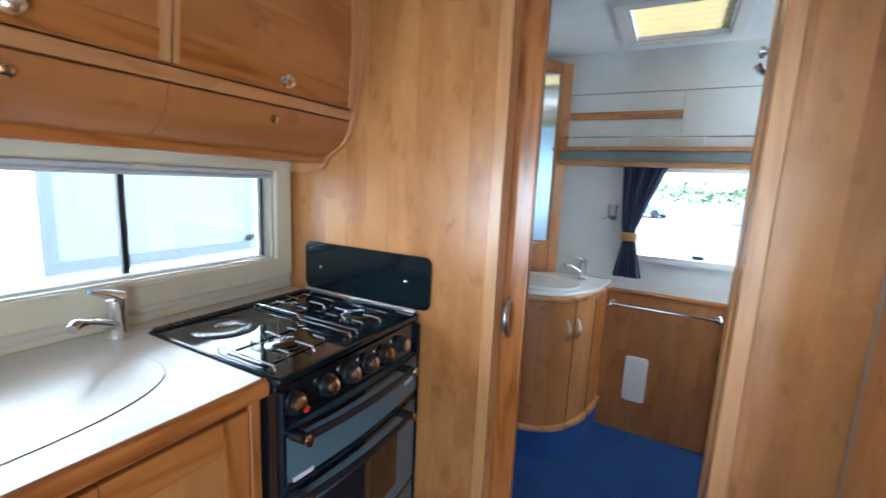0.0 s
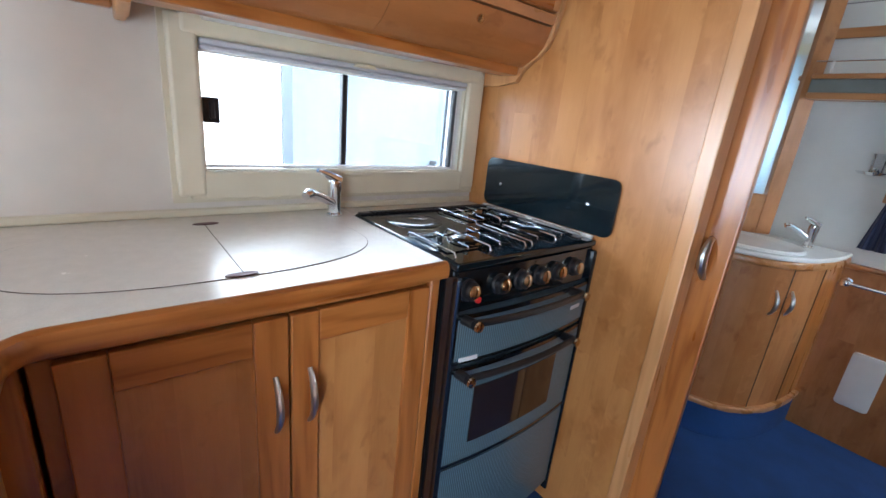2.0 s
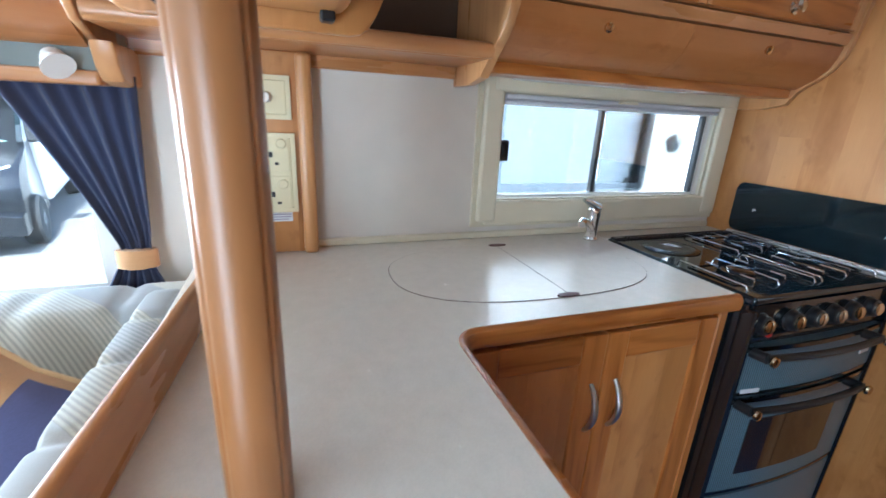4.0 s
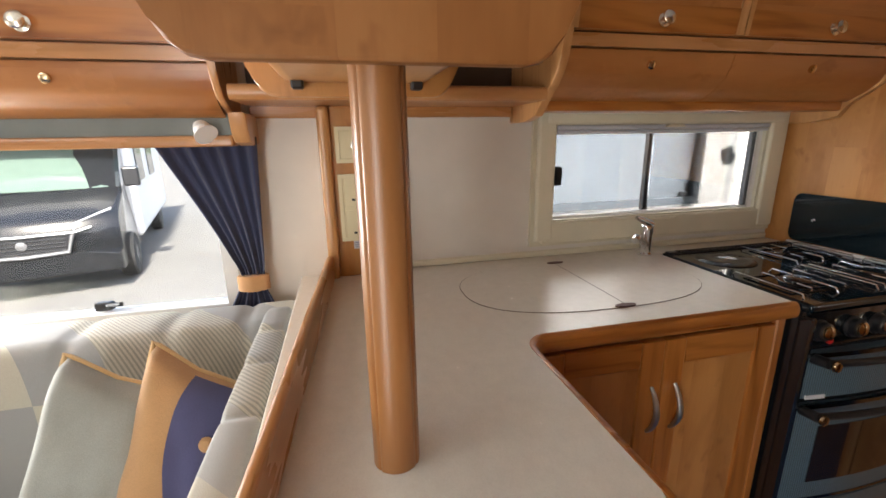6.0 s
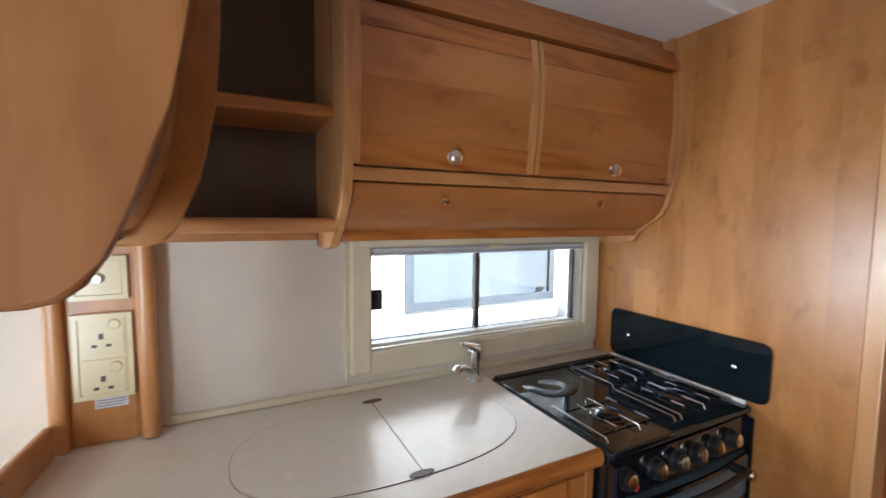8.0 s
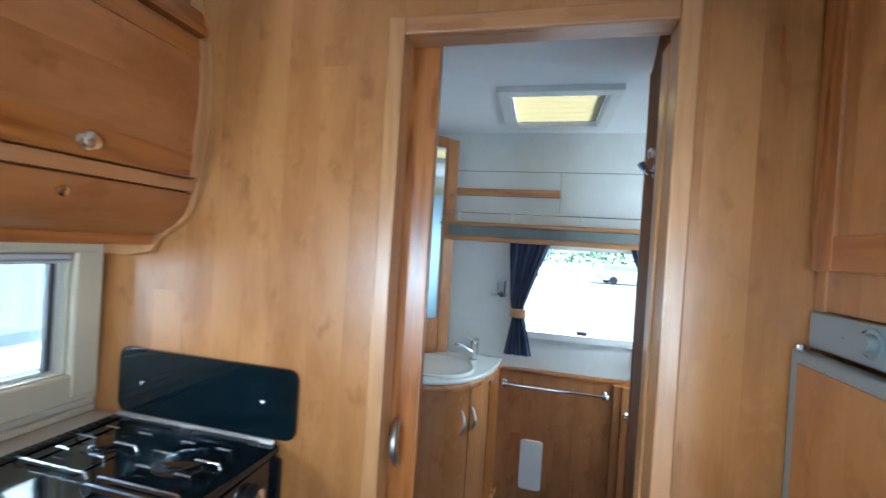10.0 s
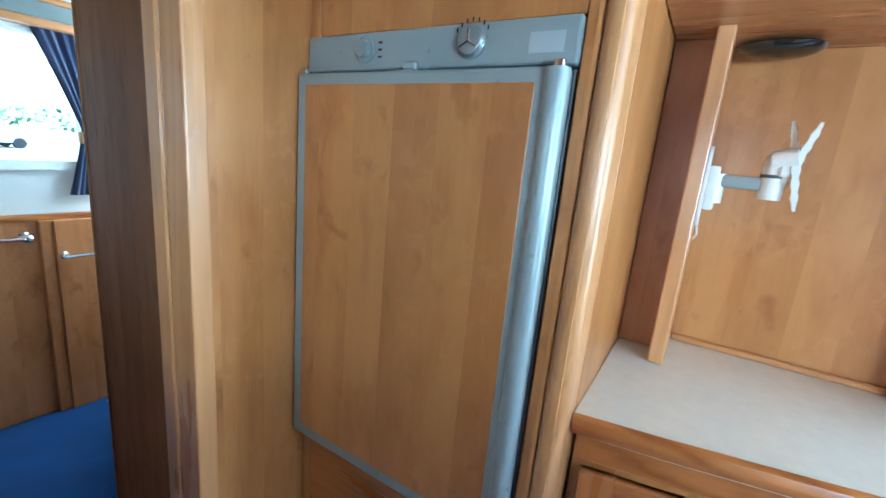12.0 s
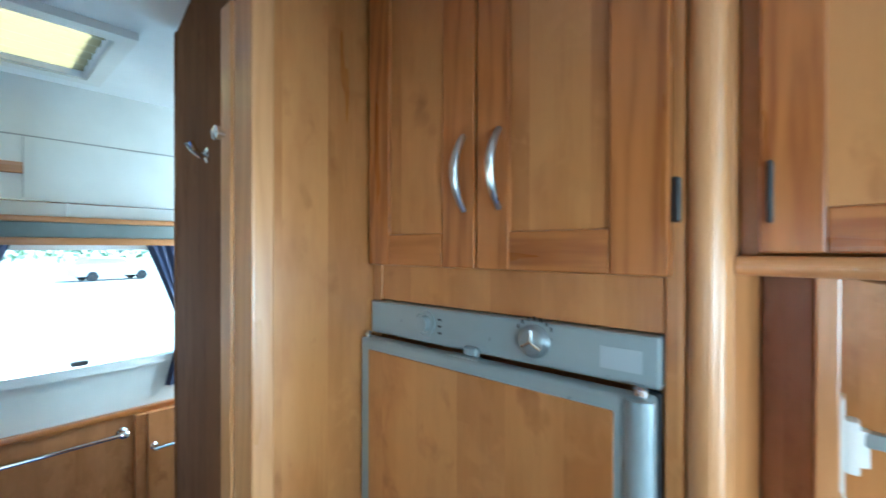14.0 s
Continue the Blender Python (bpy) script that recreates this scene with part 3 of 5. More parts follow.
def lounge_window():
    w = thing("window_2", (0, -2.28, 1.08), "wide lounge window with a cream frame and black stay", "window", kind="structure")
    part("window_frame", wall_with_hole("x", -0.045, 0.010, -2.80, -1.78, 0.828, 1.325, [(-2.765, 0.862, -1.815, 1.297)]), WHITE_PLASTIC, w)
    part("window_sill", box((0.0, -2.80, 0.800), (0.035, -1.70, 0.829), 0.006, 2), IVORY, w)
    part("pane", box((-0.036, -2.765, 0.862), (-0.031, -1.815, 1.297), 0), GLASS, w).visible_shadow = False
    part("stay", join(box((-0.03, -2.14, 0.866), (-0.008, -2.10, 0.888), 0.003), tube([(-0.012, -2.11, 0.88), (0.004, -2.07, 0.886)], 0.006, 8)), BLACK_PLASTIC, w)


lounge_window()


def rear_window():
    w = thing("window_3", (1.3, 1.37, 1.19), "bright washroom rear window with a pale frame", "window", kind="structure")
    part("window_frame", wall_with_hole("y", 1.350, 1.415, 0.965, 1.645, 0.952, 1.432, [(0.99, 0.985, 1.62, 1.41)]), WHITE_PLASTIC, w)
    part("pane", box((0.99, 1.395, 0.985), (1.62, 1.400, 1.41), 0), GLASS, w).visible_shadow = False
    part("stay", box((1.28, 1.372, 0.986), (1.33, 1.388, 1.004), 0.003), BLACK_PLASTIC, w)


rear_window()


def curtain(name, label, plane, u_out, u_in, u_tie, z0, z1, z_tie, depth, side):
    """A gathered curtain tied back with a band. plane: the across axis lies along x ('x') or y ('y')."""
    t = thing(name, (u_tie, 1.33, z0) if plane == "x" else (0.05, u_tie, z0), label, "curtain")

    def width(z):
        s = (z - z_tie) / (z1 - z_tie) if z > z_tie else (z_tie - z) / (z_tie - z0)
        s = max(0, min(1, s))
        if z > z_tie:
            e = s ** 1.15
            return (u_out + (u_tie - u_out) * (1 - e) * 0.35, u_tie + 0.022 * side + (u_in - u_tie) * e)
        return (u_tie - side * (0.025 + 0.035 * s), u_tie + side * (0.03 + 0.05 * s))

    def f(u, v):
        z = z0 + (z1 - z0) * v
        a, b = width(z)
        if z > z_tie:
            k = min(1, (z - z_tie) / 0.06)
            a = (u_tie - side * 0.028) * (1 - k) + a * k
            b = (u_tie + side * 0.028) * (1 - k) + b * k
        pos = a + (b - a) * u
        fold = math.sin(u * 2 * PI * 6.5 + 0.9 * math.sin(v * 5)) * 0.5 + 0.5 * math.sin(u * 2 * PI * 3.1 + 1.3)
        d = depth + 0.011 * fold * (0.45 if abs(z - z_tie) < 0.03 else 1.0)
        return (pos, d, z) if plane == "x" else (d, pos, z)

    part("cloth", surface(f, 90, 28, (0, 0.003, 0) if plane == "x" else (-0.003, 0, 0)), CURTAIN, t, "navy pleated cloth", 80)
    n = 20
    ring = [(u_tie + 0.04 * math.cos(2 * PI * k / n), depth + 0.02 * math.sin(2 * PI * k / n)) for k in range(n)]
    if plane == "y":
        ring = [(d, u) for u, d in ring]
    part("tie_band", prism(ring, "z", z_tie - 0.021, z_tie + 0.021, 0.004, 2), TIE, t, "tan cloth tie band")
    return t


curtain("curtain", "navy pleated curtain tied back beside the lounge window", "y", -1.685, -1.895, -1.735, 0.832, 1.30, 0.93, 0.052, -1)
curtain("curtain", "navy pleated curtain tied back beside the washroom window", "x", 0.925, 1.105, 0.985, 0.862, 1.43, 1.075, 1.322, 1)
curtain("curtain", "navy pleated curtain at the far side of the washroom window", "x", 1.70, 1.52, 1.64, 0.862, 1.43, 1.075, 1.322, -1)

# ---- overhead lockers ----
CURVE_Z = [1.345, 1.360, 1.375, 1.400, 1.425, 1.45, 1.50, 1.546, 1.60, 1.67, 1.74, 1.80, 1.86, 1.92]
CURVE_X = [0.120, 0.158, 0.188, 0.232, 0.258, 0.270, 0.284, 0.291, 0.298, 0.304, 0.304, 0.297, 0.284, 0.262]


def bulge(z, dx=0.0):
    return float(np.interp(z, CURVE_Z, CURVE_X)) + dx


def bowed(y0, y1, z0, z1, off, thick=0.014, n=14, dx=0.0):
    """A slab that follows the lockers' bowed front."""
    return surface(lambda u, v: (bulge(z0 + (z1 - z0) * u, dx) + off, y0 + (y1 - y0) * v, z0 + (z1 - z0) * u), n, 2, (-thick, 0, 0))


def side_profile(off, z_low, dx=0.0, top=1.944):
    zs = [z for z in np.linspace(z_low + 0.02, 1.93, 22)]
    pts = [(0.0, top), (0.0, z_low), (bulge(1.345, dx) + off - 0.04, z_low), (bulge(1.36, dx) + off, z_low + 0.012)]
    pts += [(bulge(z, dx) + off, z) for z in zs if z > z_low + 0.03]
    return pts + [(bulge(1.93, dx) + off, top)]


def add_side(bm, y0, y1, off, z_low, dx=0.0):
    pts = side_profile(off, z_low, dx)
    lower = [bm.verts.new((x, y0, z)) for x, z in pts]
    upper = [bm.verts.new((x, y1, z)) for x, z in pts]
    n = len(pts)
    ends = [bm.faces.new(lower), bm.faces.new(upper[::-1])]
    for i in range(n):
        bm.faces.new((lower[i], upper[i], upper[(i + 1) % n], lower[(i + 1) % n]))
    bmesh.ops.bevel(bm, geom=[e for f in ends for e in f.edges], offset=0.004, segments=2, affect="EDGES", profile=0.5)
    bmesh.ops.recalc_face_normals(bm, faces=bm.faces)


def side_board(y0, y1, off, z_low, dx=0.0):
    bm = bmesh.new()
    add_side(bm, y0, y1, off, z_low, dx)
    return bm


def round_knob(parent, c, axis, r=0.0155, mat=KNOB):
    return part("knob", lathe([(r * 0.95, 0), (r, 0.003), (r * 0.55, 0.006), (r * 0.5, 0.012), (r * 0.95, 0.016), (r, 0.020), (r * 0.7, 0.024), (r * 0.3, 0.025)], c, axis, 20), mat, parent, "round satin metal knob")


def locker_door(parent, y0, y1, knob_y, dx=0.0, stile=0.05, z0=1.512, z1=1.83):
    d = part("door", bowed(y0 + 0.001, y1 - 0.001, z0, z1, 0.002, 0.016, dx=dx), WOOD_Y, parent)
    part("bottom_rail", bowed(y0 + 0.002, y1 - 0.002, z0 + 0.002, z0 + 0.056, 0.0065, 0.006, 6, dx), SOLID_Y, d, "solid alder rail")
    part("top_rail", bowed(y0 + 0.002, y1 - 0.002, z1 - 0.05, z1, 0.0065, 0.006, 6, dx), SOLID_Y, d, "solid alder rail")
    part("stile", bowed(y1 - 0.022, y1 - 0.002, z0 + 0.002, z1, 0.0085, 0.008, 14, dx), TRIM_Z, d)
    part("stile", bowed(y0 + 0.002, y0 + 0.014, z0 + 0.002, z1, 0.0085, 0.008, 14, dx), TRIM_Z, d)
    zk = 1.536
    round_knob(d, (bulge(zk, dx) + 0.007, knob_y, zk), (1, 0, 0.15))
    return d


def locker(name, label, y0, y1, splits, knobs, catches, dx=0.0, ends=(True, True), group="", drop=0.0, low=0.0, soffit=True):
    t = thing(name, (0.0, (y0 + y1) / 2, 1.345), label, "overhead locker", group)
    part("carcass", side_board(y0 + 0.012, y1 - 0.012, -0.018, 1.372, dx), WOOD_Y, t)
    if ends[0]:
        part("end_board", side_board(y0 - 0.006, y0 + 0.014, 0.016, 1.327 + low, dx), TRIM_Z, t)
    if ends[1]:
        part("end_board", side_board(y1 - 0.016, y1 - 0.001, 0.015, 1.320 + low, dx), TRIM_Z, t)
    cuts = [y0 + 0.014, *splits, y1 - 0.016]
    for a, b, k in zip(cuts, cuts[1:], knobs):
        locker_door(t, a, b, k, dx)
    part("mid_rail", bowed(y0 + 0.014, y1 - 0.016, 1.481, 1.506, 0.007, 0.02, 6, dx), TRIM_Y, t)
    for a, b, k in zip(cuts, cuts[1:], catches):
        fl = part("flap", bowed(a + 0.0008, b - 0.0008, 1.374, 1.476, 0.003, 0.016, 12, dx), WOOD_Y, t)
        part("catch", lathe([(0.009, 0), (0.010, 0.003), (0.010, 0.008), (0.004, 0.011)], (bulge(1.45, dx) + 0.002, k, 1.448), (1, 0, -0.3), 16), BRASS, fl, "small brass push catch")
    part("cornice", bowed(y0, y1 - 0.004, 1.842, 1.90, 0.014, 0.03, 8, dx), SOLID_Y, t)
    t.location.z -= drop
    if soffit:
        part("soffit_strip", box((0.105, y0 + 0.016, 1.350), (0.182, y1 - 0.02, 1.382), 0.006, 2), SOLID_Y, t, "dark alder strip under the locker")
    return t


locker("overhead_locker", "bow-fronted pear wood kitchen locker with two doors and flaps", -1.0, 0.0, [-0.537], [-0.763, -0.268], [-0.768, -0.285])
strip = thing("strip_light", (0.05, -0.60, 1.345), "slim white strip light under the kitchen locker", "light")
part("housing", box((0.035, -0.86, 1.352), (0.085, -0.30, 1.374), 0.006, 2), WHITE_PLASTIC, strip)
locker("overhead_locker", "bow-fronted pear wood lounge locker with knobs and flaps", -2.95, -1.72, [-2.33], [-2.62, -2.03], [-2.62, -2.025], dx=-0.095, drop=0.034, low=0.046, soffit=False)
pel = thing("window_pelmet", (0.1, -2.3, 1.262), "grey cloth pelmet with a pear wood lower edge", "pelmet")
part("cloth_board", box((0.02, -2.95, 1.300), (0.098, -1.725, 1.352), 0.003), PELMET, pel)
part("lower_edge", box((0.02, -2.95, 1.279), (0.108, -1.725, 1.304), 0.006, 2), TRIM_Y, pel)
part("end_bracket", prism([(0.0, 1.281), (0.06, 1.279), (0.105, 1.287), (0.125, 1.310), (0.136, 1.352), (0.0, 1.352)], "y", -1.725, -1.688, 0.005, 2), TRIM_Z, pel)
spot = thing("spot_lamp", (0.11, -1.80, 1.32), "small white spot lamp on the pelmet", "lamp")
part("body", lathe([(0.012, 0), (0.018, 0.006), (0.017, 0.022), (0.010, 0.03)], (0.098, -1.79, 1.325), (0.8, 0.2, -0.5), 16), WHITE_PLASTIC, spot)
part("shade", lathe([(0.010, 0), (0.024, 0.014), (0.026, 0.02)], (0.118, -1.785, 1.318), (0.5, 0.5, -0.6), 16), WHITE_PLASTIC, spot)

# open corner shelf between the lockers
nook = thing("corner_shelf", (0.1, -1.1, 1.37), "open pear wood corner shelf beside the kitchen locker", "shelf")
part("shelf_board", box((0.0, -1.70, 1.372), (0.205, -1.006, 1.392), 0.003), WOOD_Y, nook)
part("front_lip", tube([(0.205, -1.70, 1.388), (0.212, -1.29, 1.388), (0.214, -1.15, 1.388), (0.216, -1.004, 1.388)], 0.016, 12), TRIM_Y, nook)
part("upper_shelf", box((0.0, -1.28, 1.615), (0.215, -1.006, 1.640), 0.004), SOLID_Y, nook)
# Shade inside the niche is put into this board's dark colour.
part("back_board", box((0.0, -1.70, 1.392), (0.010, -1.006, 1.944), 0), GAP, nook, "back of the open shelf, coloured dark for the shade inside")
part("lower_rail", box((0.0, -1.70, 1.345), (0.022, -1.006, 1.378), 0.004), TRIM_Y, nook)

# hanging cabinet over the peninsula, with its post
HC = -1.449


def hung_outline(w, z_low, top=1.944):
    right = [(0.135, 0.0), (0.150, 0.003), (0.162, 0.012), (0.172, 0.028), (0.187, 0.060), (0.203, 0.095), (0.212, 0.130), (0.219, 0.165), (0.228, 0.215), (0.238, 0.33), (0.24, 0.42)]
    pts = [(HC + u * w, z_low + v) for u, v in right] + [(HC + 0.24 * w, top), (HC - 0.24 * w, top)]
    return pts + [(HC - u * w, z_low + v) for u, v in right[::-1]]


hang = thing("hanging_cabinet", (0.6, HC, 1.355), "pear wood hanging cabinet with a rounded end board above the peninsula", "hanging cabinet")
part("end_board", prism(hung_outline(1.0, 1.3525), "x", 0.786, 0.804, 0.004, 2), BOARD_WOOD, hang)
part("end_board", prism(hung_outline(1.0, 1.362), "x", 0.372, 0.388, 0.004, 2), WOOD_Z, hang)
part("body", prism(hung_outline(0.80, 1.385), "x", 0.39, 0.785, 0.010, 3), WOOD_X, hang)
for s in (-1, 1):
    part("hinge", box((0.40, HC + s * 0.10 - 0.01, 1.372), (0.425, HC + s * 0.10 + 0.01, 1.387), 0.003), BLACK_PLASTIC, hang)
post = thing("support_post", (0.765, HC, 0.92), "smooth round pear wood post standing on the worktop", "post")
ring = []
for k in range(72):
    a = 2 * PI * k / 72
    groove = 0.0013 if k in (10, 26, 46, 62) else 0.0
    ring.append((0.765 + (0.027 - groove) * math.cos(a), HC + (0.027 - groove) * math.sin(a)))
part("shaft", prism(ring, "z", 0.9205, 1.3805), POST_WOOD, post)

# ---- worktop, sink and cupboards ----


def arc(cx, cy, r, a0, a1, n=8):
    return [(cx + r * math.cos(radians(a0 + (a1 - a0) * k / n)), cy + r * math.sin(radians(a0 + (a1 - a0) * k / n))) for k in range(n + 1)]


edge_line = [(0.511, -0.517)] + arc(0.561, -1.129, 0.05, 180, 270) + arc(0.884, -1.219, 0.04, 90, 0) + [(0.924, -1.56)]
top = thing("worktop", (0.3, -0.9, 0.888), "cream speckled laminate worktop with a wood lipping, turning into a peninsula", "worktop")
part("top", prism([(0.0, -0.517)] + [(0.0, -1.62), (0.924, -1.62)] + edge_line[::-1][1:], "z", 0.888, 0.92, 0.002), WORKTOP, top)


def lipping(line, z0, z1, w):
    bm = bmesh.new()
    pts = [Vector((x, y)) for x, y in line]
    section = [(0.0, z0), (w * 0.8, z0 + 0.003), (w, z0 + 0.012), (w, z1 - 0.014), (w * 0.75, z1 - 0.004), (w * 0.3, z1), (0.0, z1)]
    rings = []
    for i, p in enumerate(pts):
        d = (pts[min(i + 1, len(pts) - 1)] - pts[max(i - 1, 0)]).normalized()
        out = Vector((-d.y, d.x))
        rings.append([bm.verts.new((p.x + out.x * u, p.y + out.y * u, z)) for u, z in section])
    for a, b in zip(rings, rings[1:]):
        for k in range(len(section)):
            bm.faces.new((a[k], a[(k + 1) % len(section)], b[(k + 1) % len(section)], b[k]))
    bm.faces.new(rings[0])
    bm.faces.new(rings[-1][::-1])
    bmesh.ops.recalc_face_normals(bm, faces=bm.faces)
    return bm


part("lipping", lipping(edge_line, 0.884, 0.9215, 0.016), SOLID_Y, top, "rounded wood edge")
part("upstand", box((0.0, -1.36, 0.9205), (0.012, -0.004, 0.94), 0.004), IVORY, top)
part("worktop_back", box((0.0, -0.5165, 0.888), (0.088, 0.0, 0.92), 0.002), WORKTOP, top)


def oval(cx, cy, a, b, p=2.5, n=64):
    return [(cx + a * math.copysign(abs(math.cos(2 * PI * k / n)) ** (2 / p), math.cos(2 * PI * k / n)), cy + b * math.copysign(abs(math.sin(2 * PI * k / n)) ** (2 / p), math.sin(2 * PI * k / n))) for k in range(n)]


lid = thing("sink_cover", (0.26, -0.905, 0.92), "oval laminate sink cover in two halves, flush with the worktop", "sink cover")
part("gap_ring", prism(oval(0.26, -0.905, 0.180, 0.3165), "z", 0.9203, 0.9212), GAP, lid, "dark joint round the cover")
inner = oval(0.26, -0.905, 0.1787, 0.3151, n=128)


def half_cover(sign):
    y = -0.8882 + sign * 0.0009
    side = [p for p in inner if (p[1] - y) * sign > 0]
    span = max(abs(p[0] - 0.26) for p in inner if abs(p[1] - y) < 0.02)
    side += [(0.26 - span, y), (0.26 + span, y)]
    mid = y + sign * 0.1
    return prism(sorted(side, key=lambda p: math.atan2(p[1] - mid, p[0] - 0.26)), "z", 0.9205, 0.9216, 0.0004)


part("cover_half", half_cover(1), WORKTOP, lid)
part("cover_half", half_cover(-1), WORKTOP, lid)
part("finger_hole", prism(oval(0.090, -0.885, 0.009, 0.026, 2), "z", 0.9215, 0.9235), FINGER, lid)
part("finger_hole", prism(oval(0.432, -0.893, 0.009, 0.026, 2), "z", 0.9215, 0.9235), FINGER, lid)


def mixer(name, label, c, spout, lever, scale=1.0):
    c, s = Vector(c), scale
    t = thing(name, c, label, "tap")
    part("body", lathe([(0.024 * s, 0), (0.024 * s, 0.006 * s), (0.019 * s, 0.012 * s), (0.0195 * s, 0.07 * s), (0.022 * s, 0.085 * s), (0.021 * s, 0.105 * s), (0.008 * s, 0.118 * s)], c, n=20), CHROME, t)
    d = Vector(spout)
    a = c + Vector((0, 0, 0.035 * s))
    end = c + d * s
    mid = a.lerp(end, 0.55) + Vector((0, 0, 0.006 * s))
    part("spout", tube([a, a.lerp(mid, 0.5), mid, mid.lerp(end, 0.6) + Vector((0, 0, 0.004 * s)), end, end + (end - mid).normalized() * 0.012 * s + Vector((0, 0, -0.008 * s))], [0.013 * s, 0.0125 * s, 0.012 * s, 0.0125 * s, 0.014 * s, 0.012 * s], 14), CHROME, t)
    e = Vector(lever)
    b = c + Vector((0, 0, 0.112 * s))
    part("lever", tube([b - e * 0.2 * s, b + e * 0.4 * s + Vector((0, 0, 0.006 * s)), b + e * s + Vector((0, 0, 0.008 * s))], [0.018 * s, 0.012 * s, 0.006 * s], 12), CHROME, t)
    return t


mixer("kitchen_tap", "chrome single-lever kitchen tap on the worktop", (0.083, -0.570, 0.9205), (0.105, -0.125, 0.092), (0.018, -0.062, 0.022), 0.88)


def shaker(parent, axis, w, u0, u1, v0, v1, out, stile=0.05, rail=0.05, panel_mat=WOOD_Z, handle=None, name="door"):
    """A framed door in the plane axis = w, its face towards out (+1 or -1): two stiles, two rails and a sunk panel."""
    th = 0.018 * out
    s0, s1 = stile if isinstance(stile, tuple) else (stile, stile)
    lo, hi = min(w, w + th), max(w, w + th)

    def slab(a, b, c, d, e, f, bevel):
        p, q = at_plane(axis, a, b, c), at_plane(axis, d, e, f)
        return box([min(i, j) for i, j in zip(p, q)], [max(i, j) for i, j in zip(p, q)], bevel, 2)

    d = part(name, slab(u0 + 0.01, v0 + 0.01, lo + 0.002, u1 - 0.01, v1 - 0.01, hi - 0.007 if out > 0 else hi - 0.002, 0) if out > 0 else slab(u0 + 0.01, v0 + 0.01, lo + 0.007, u1 - 0.01, v1 - 0.01, hi - 0.002, 0), panel_mat, parent)
    sm, rm = SOLID_Z, (SOLID_Y if axis == "x" else SOLID_X)
    part("stile", slab(u0, v0, lo, u0 + s0, v1, hi, 0.003), sm, d)
    part("stile", slab(u1 - s1, v0, lo, u1, v1, hi, 0.003), sm, d)
    part("rail", slab(u0 + s0, v0, lo, u1 - s1, v0 + rail, hi - 0.001 * (out > 0), 0.003), rm, d)
    part("rail", slab(u0 + s0, v1 - rail, lo, u1 - s1, v1, hi - 0.001 * (out > 0), 0.003), rm, d)
    if handle:
        hu, hv0, hv1 = handle
        face = w + th
        o = {"x": (out, 0, 0), "y": (0, out, 0)}[axis]
        bow_handle(d, at_plane(axis, hu, hv0, face), at_plane(axis, hu, hv1, face), o, 0.0055, 0.024)
    return d


base = thing("sink_cupboard", (0.25, -0.83, 0), "pear and alder wood sink cupboard with two framed doors", "cupboard")
part("carcass", box((0.002, -1.16, 0.0), (0.488, -0.520, 0.886), 0.002), WOOD_Z, base)
part("face_frame", box((0.488, -0.545, 0.06), (0.506, -0.5205, 0.882), 0.003), SOLID_Z, base)
part("face_frame", box((0.488, -1.16, 0.869), (0.498, -0.546, 0.886), 0.003), SOLID_Y, base)
shaker(base, "x", 0.489, -1.135, -0.842, 0.09, 0.866, 1, 0.056, 0.062, WOOD_Z, (-0.866, 0.645, 0.757))
shaker(base, "x", 0.489, -0.838, -0.548, 0.09, 0.866, 1, 0.050, 0.062, WOOD_Z, (-0.806, 0.645, 0.757))
pen = thing("peninsula_cupboard", (0.6, -1.38, 0), "plain pear wood peninsula base under the worktop", "cupboard")
part("carcass", box((0.002, -1.60, 0.0), (0.90, -1.195, 0.886), 0.004), WOOD_Z, pen)
part("corner_post", box((0.487, -1.20, 0.0), (0.515, -1.164, 0.882), 0.006, 2), SOLID_Z, pen)

ledge = thing("worktop_ledge", (0.5, -1.56, 0.92), "solid wood raised ledge along the lounge side of the peninsula", "ledge")
bm = prism([(0.075, -1.528), (0.94, -1.590), (0.94, -1.606), (0.075, -1.544)], "z", 0.9205, 0.992, 0.006, 3)
part("board", bm, TRIM_X, ledge)

# socket column
col = thing("socket_column", (0.03, -1.45, 0.92), "pear wood column with raised edges carrying the sockets", "socket column")
part("board", box((0.001, -1.515, 0.9205), (0.040, -1.375, 1.372), 0.002), WOOD_Z, col)
part("edge", box((0.001, -1.541, 0.9205), (0.066, -1.511, 1.372), 0.010, 3), TRIM_Z, col)
part("edge", box((0.001, -1.389, 0.9205), (0.066, -1.356, 1.372), 0.010, 3), TRIM_Z, col)


def plate(name, label, y0, y1, z0, z1, category):
    t = thing(name, (0.041, (y0 + y1) / 2, z0), label, category)
    part("frame", wall_with_hole("x", 0.0405, 0.052, y0, y1, z0, z1, [(y0 + 0.010, z0 + 0.010, y1 - 0.010, z1 - 0.010)]), SOCKET_IVORY, t)
    part("face", box((0.0405, y0 + 0.0095, z0 + 0.0095), (0.0495, y1 - 0.0095, z1 - 0.0095), 0.002), SOCKET_IVORY, t)
    return t


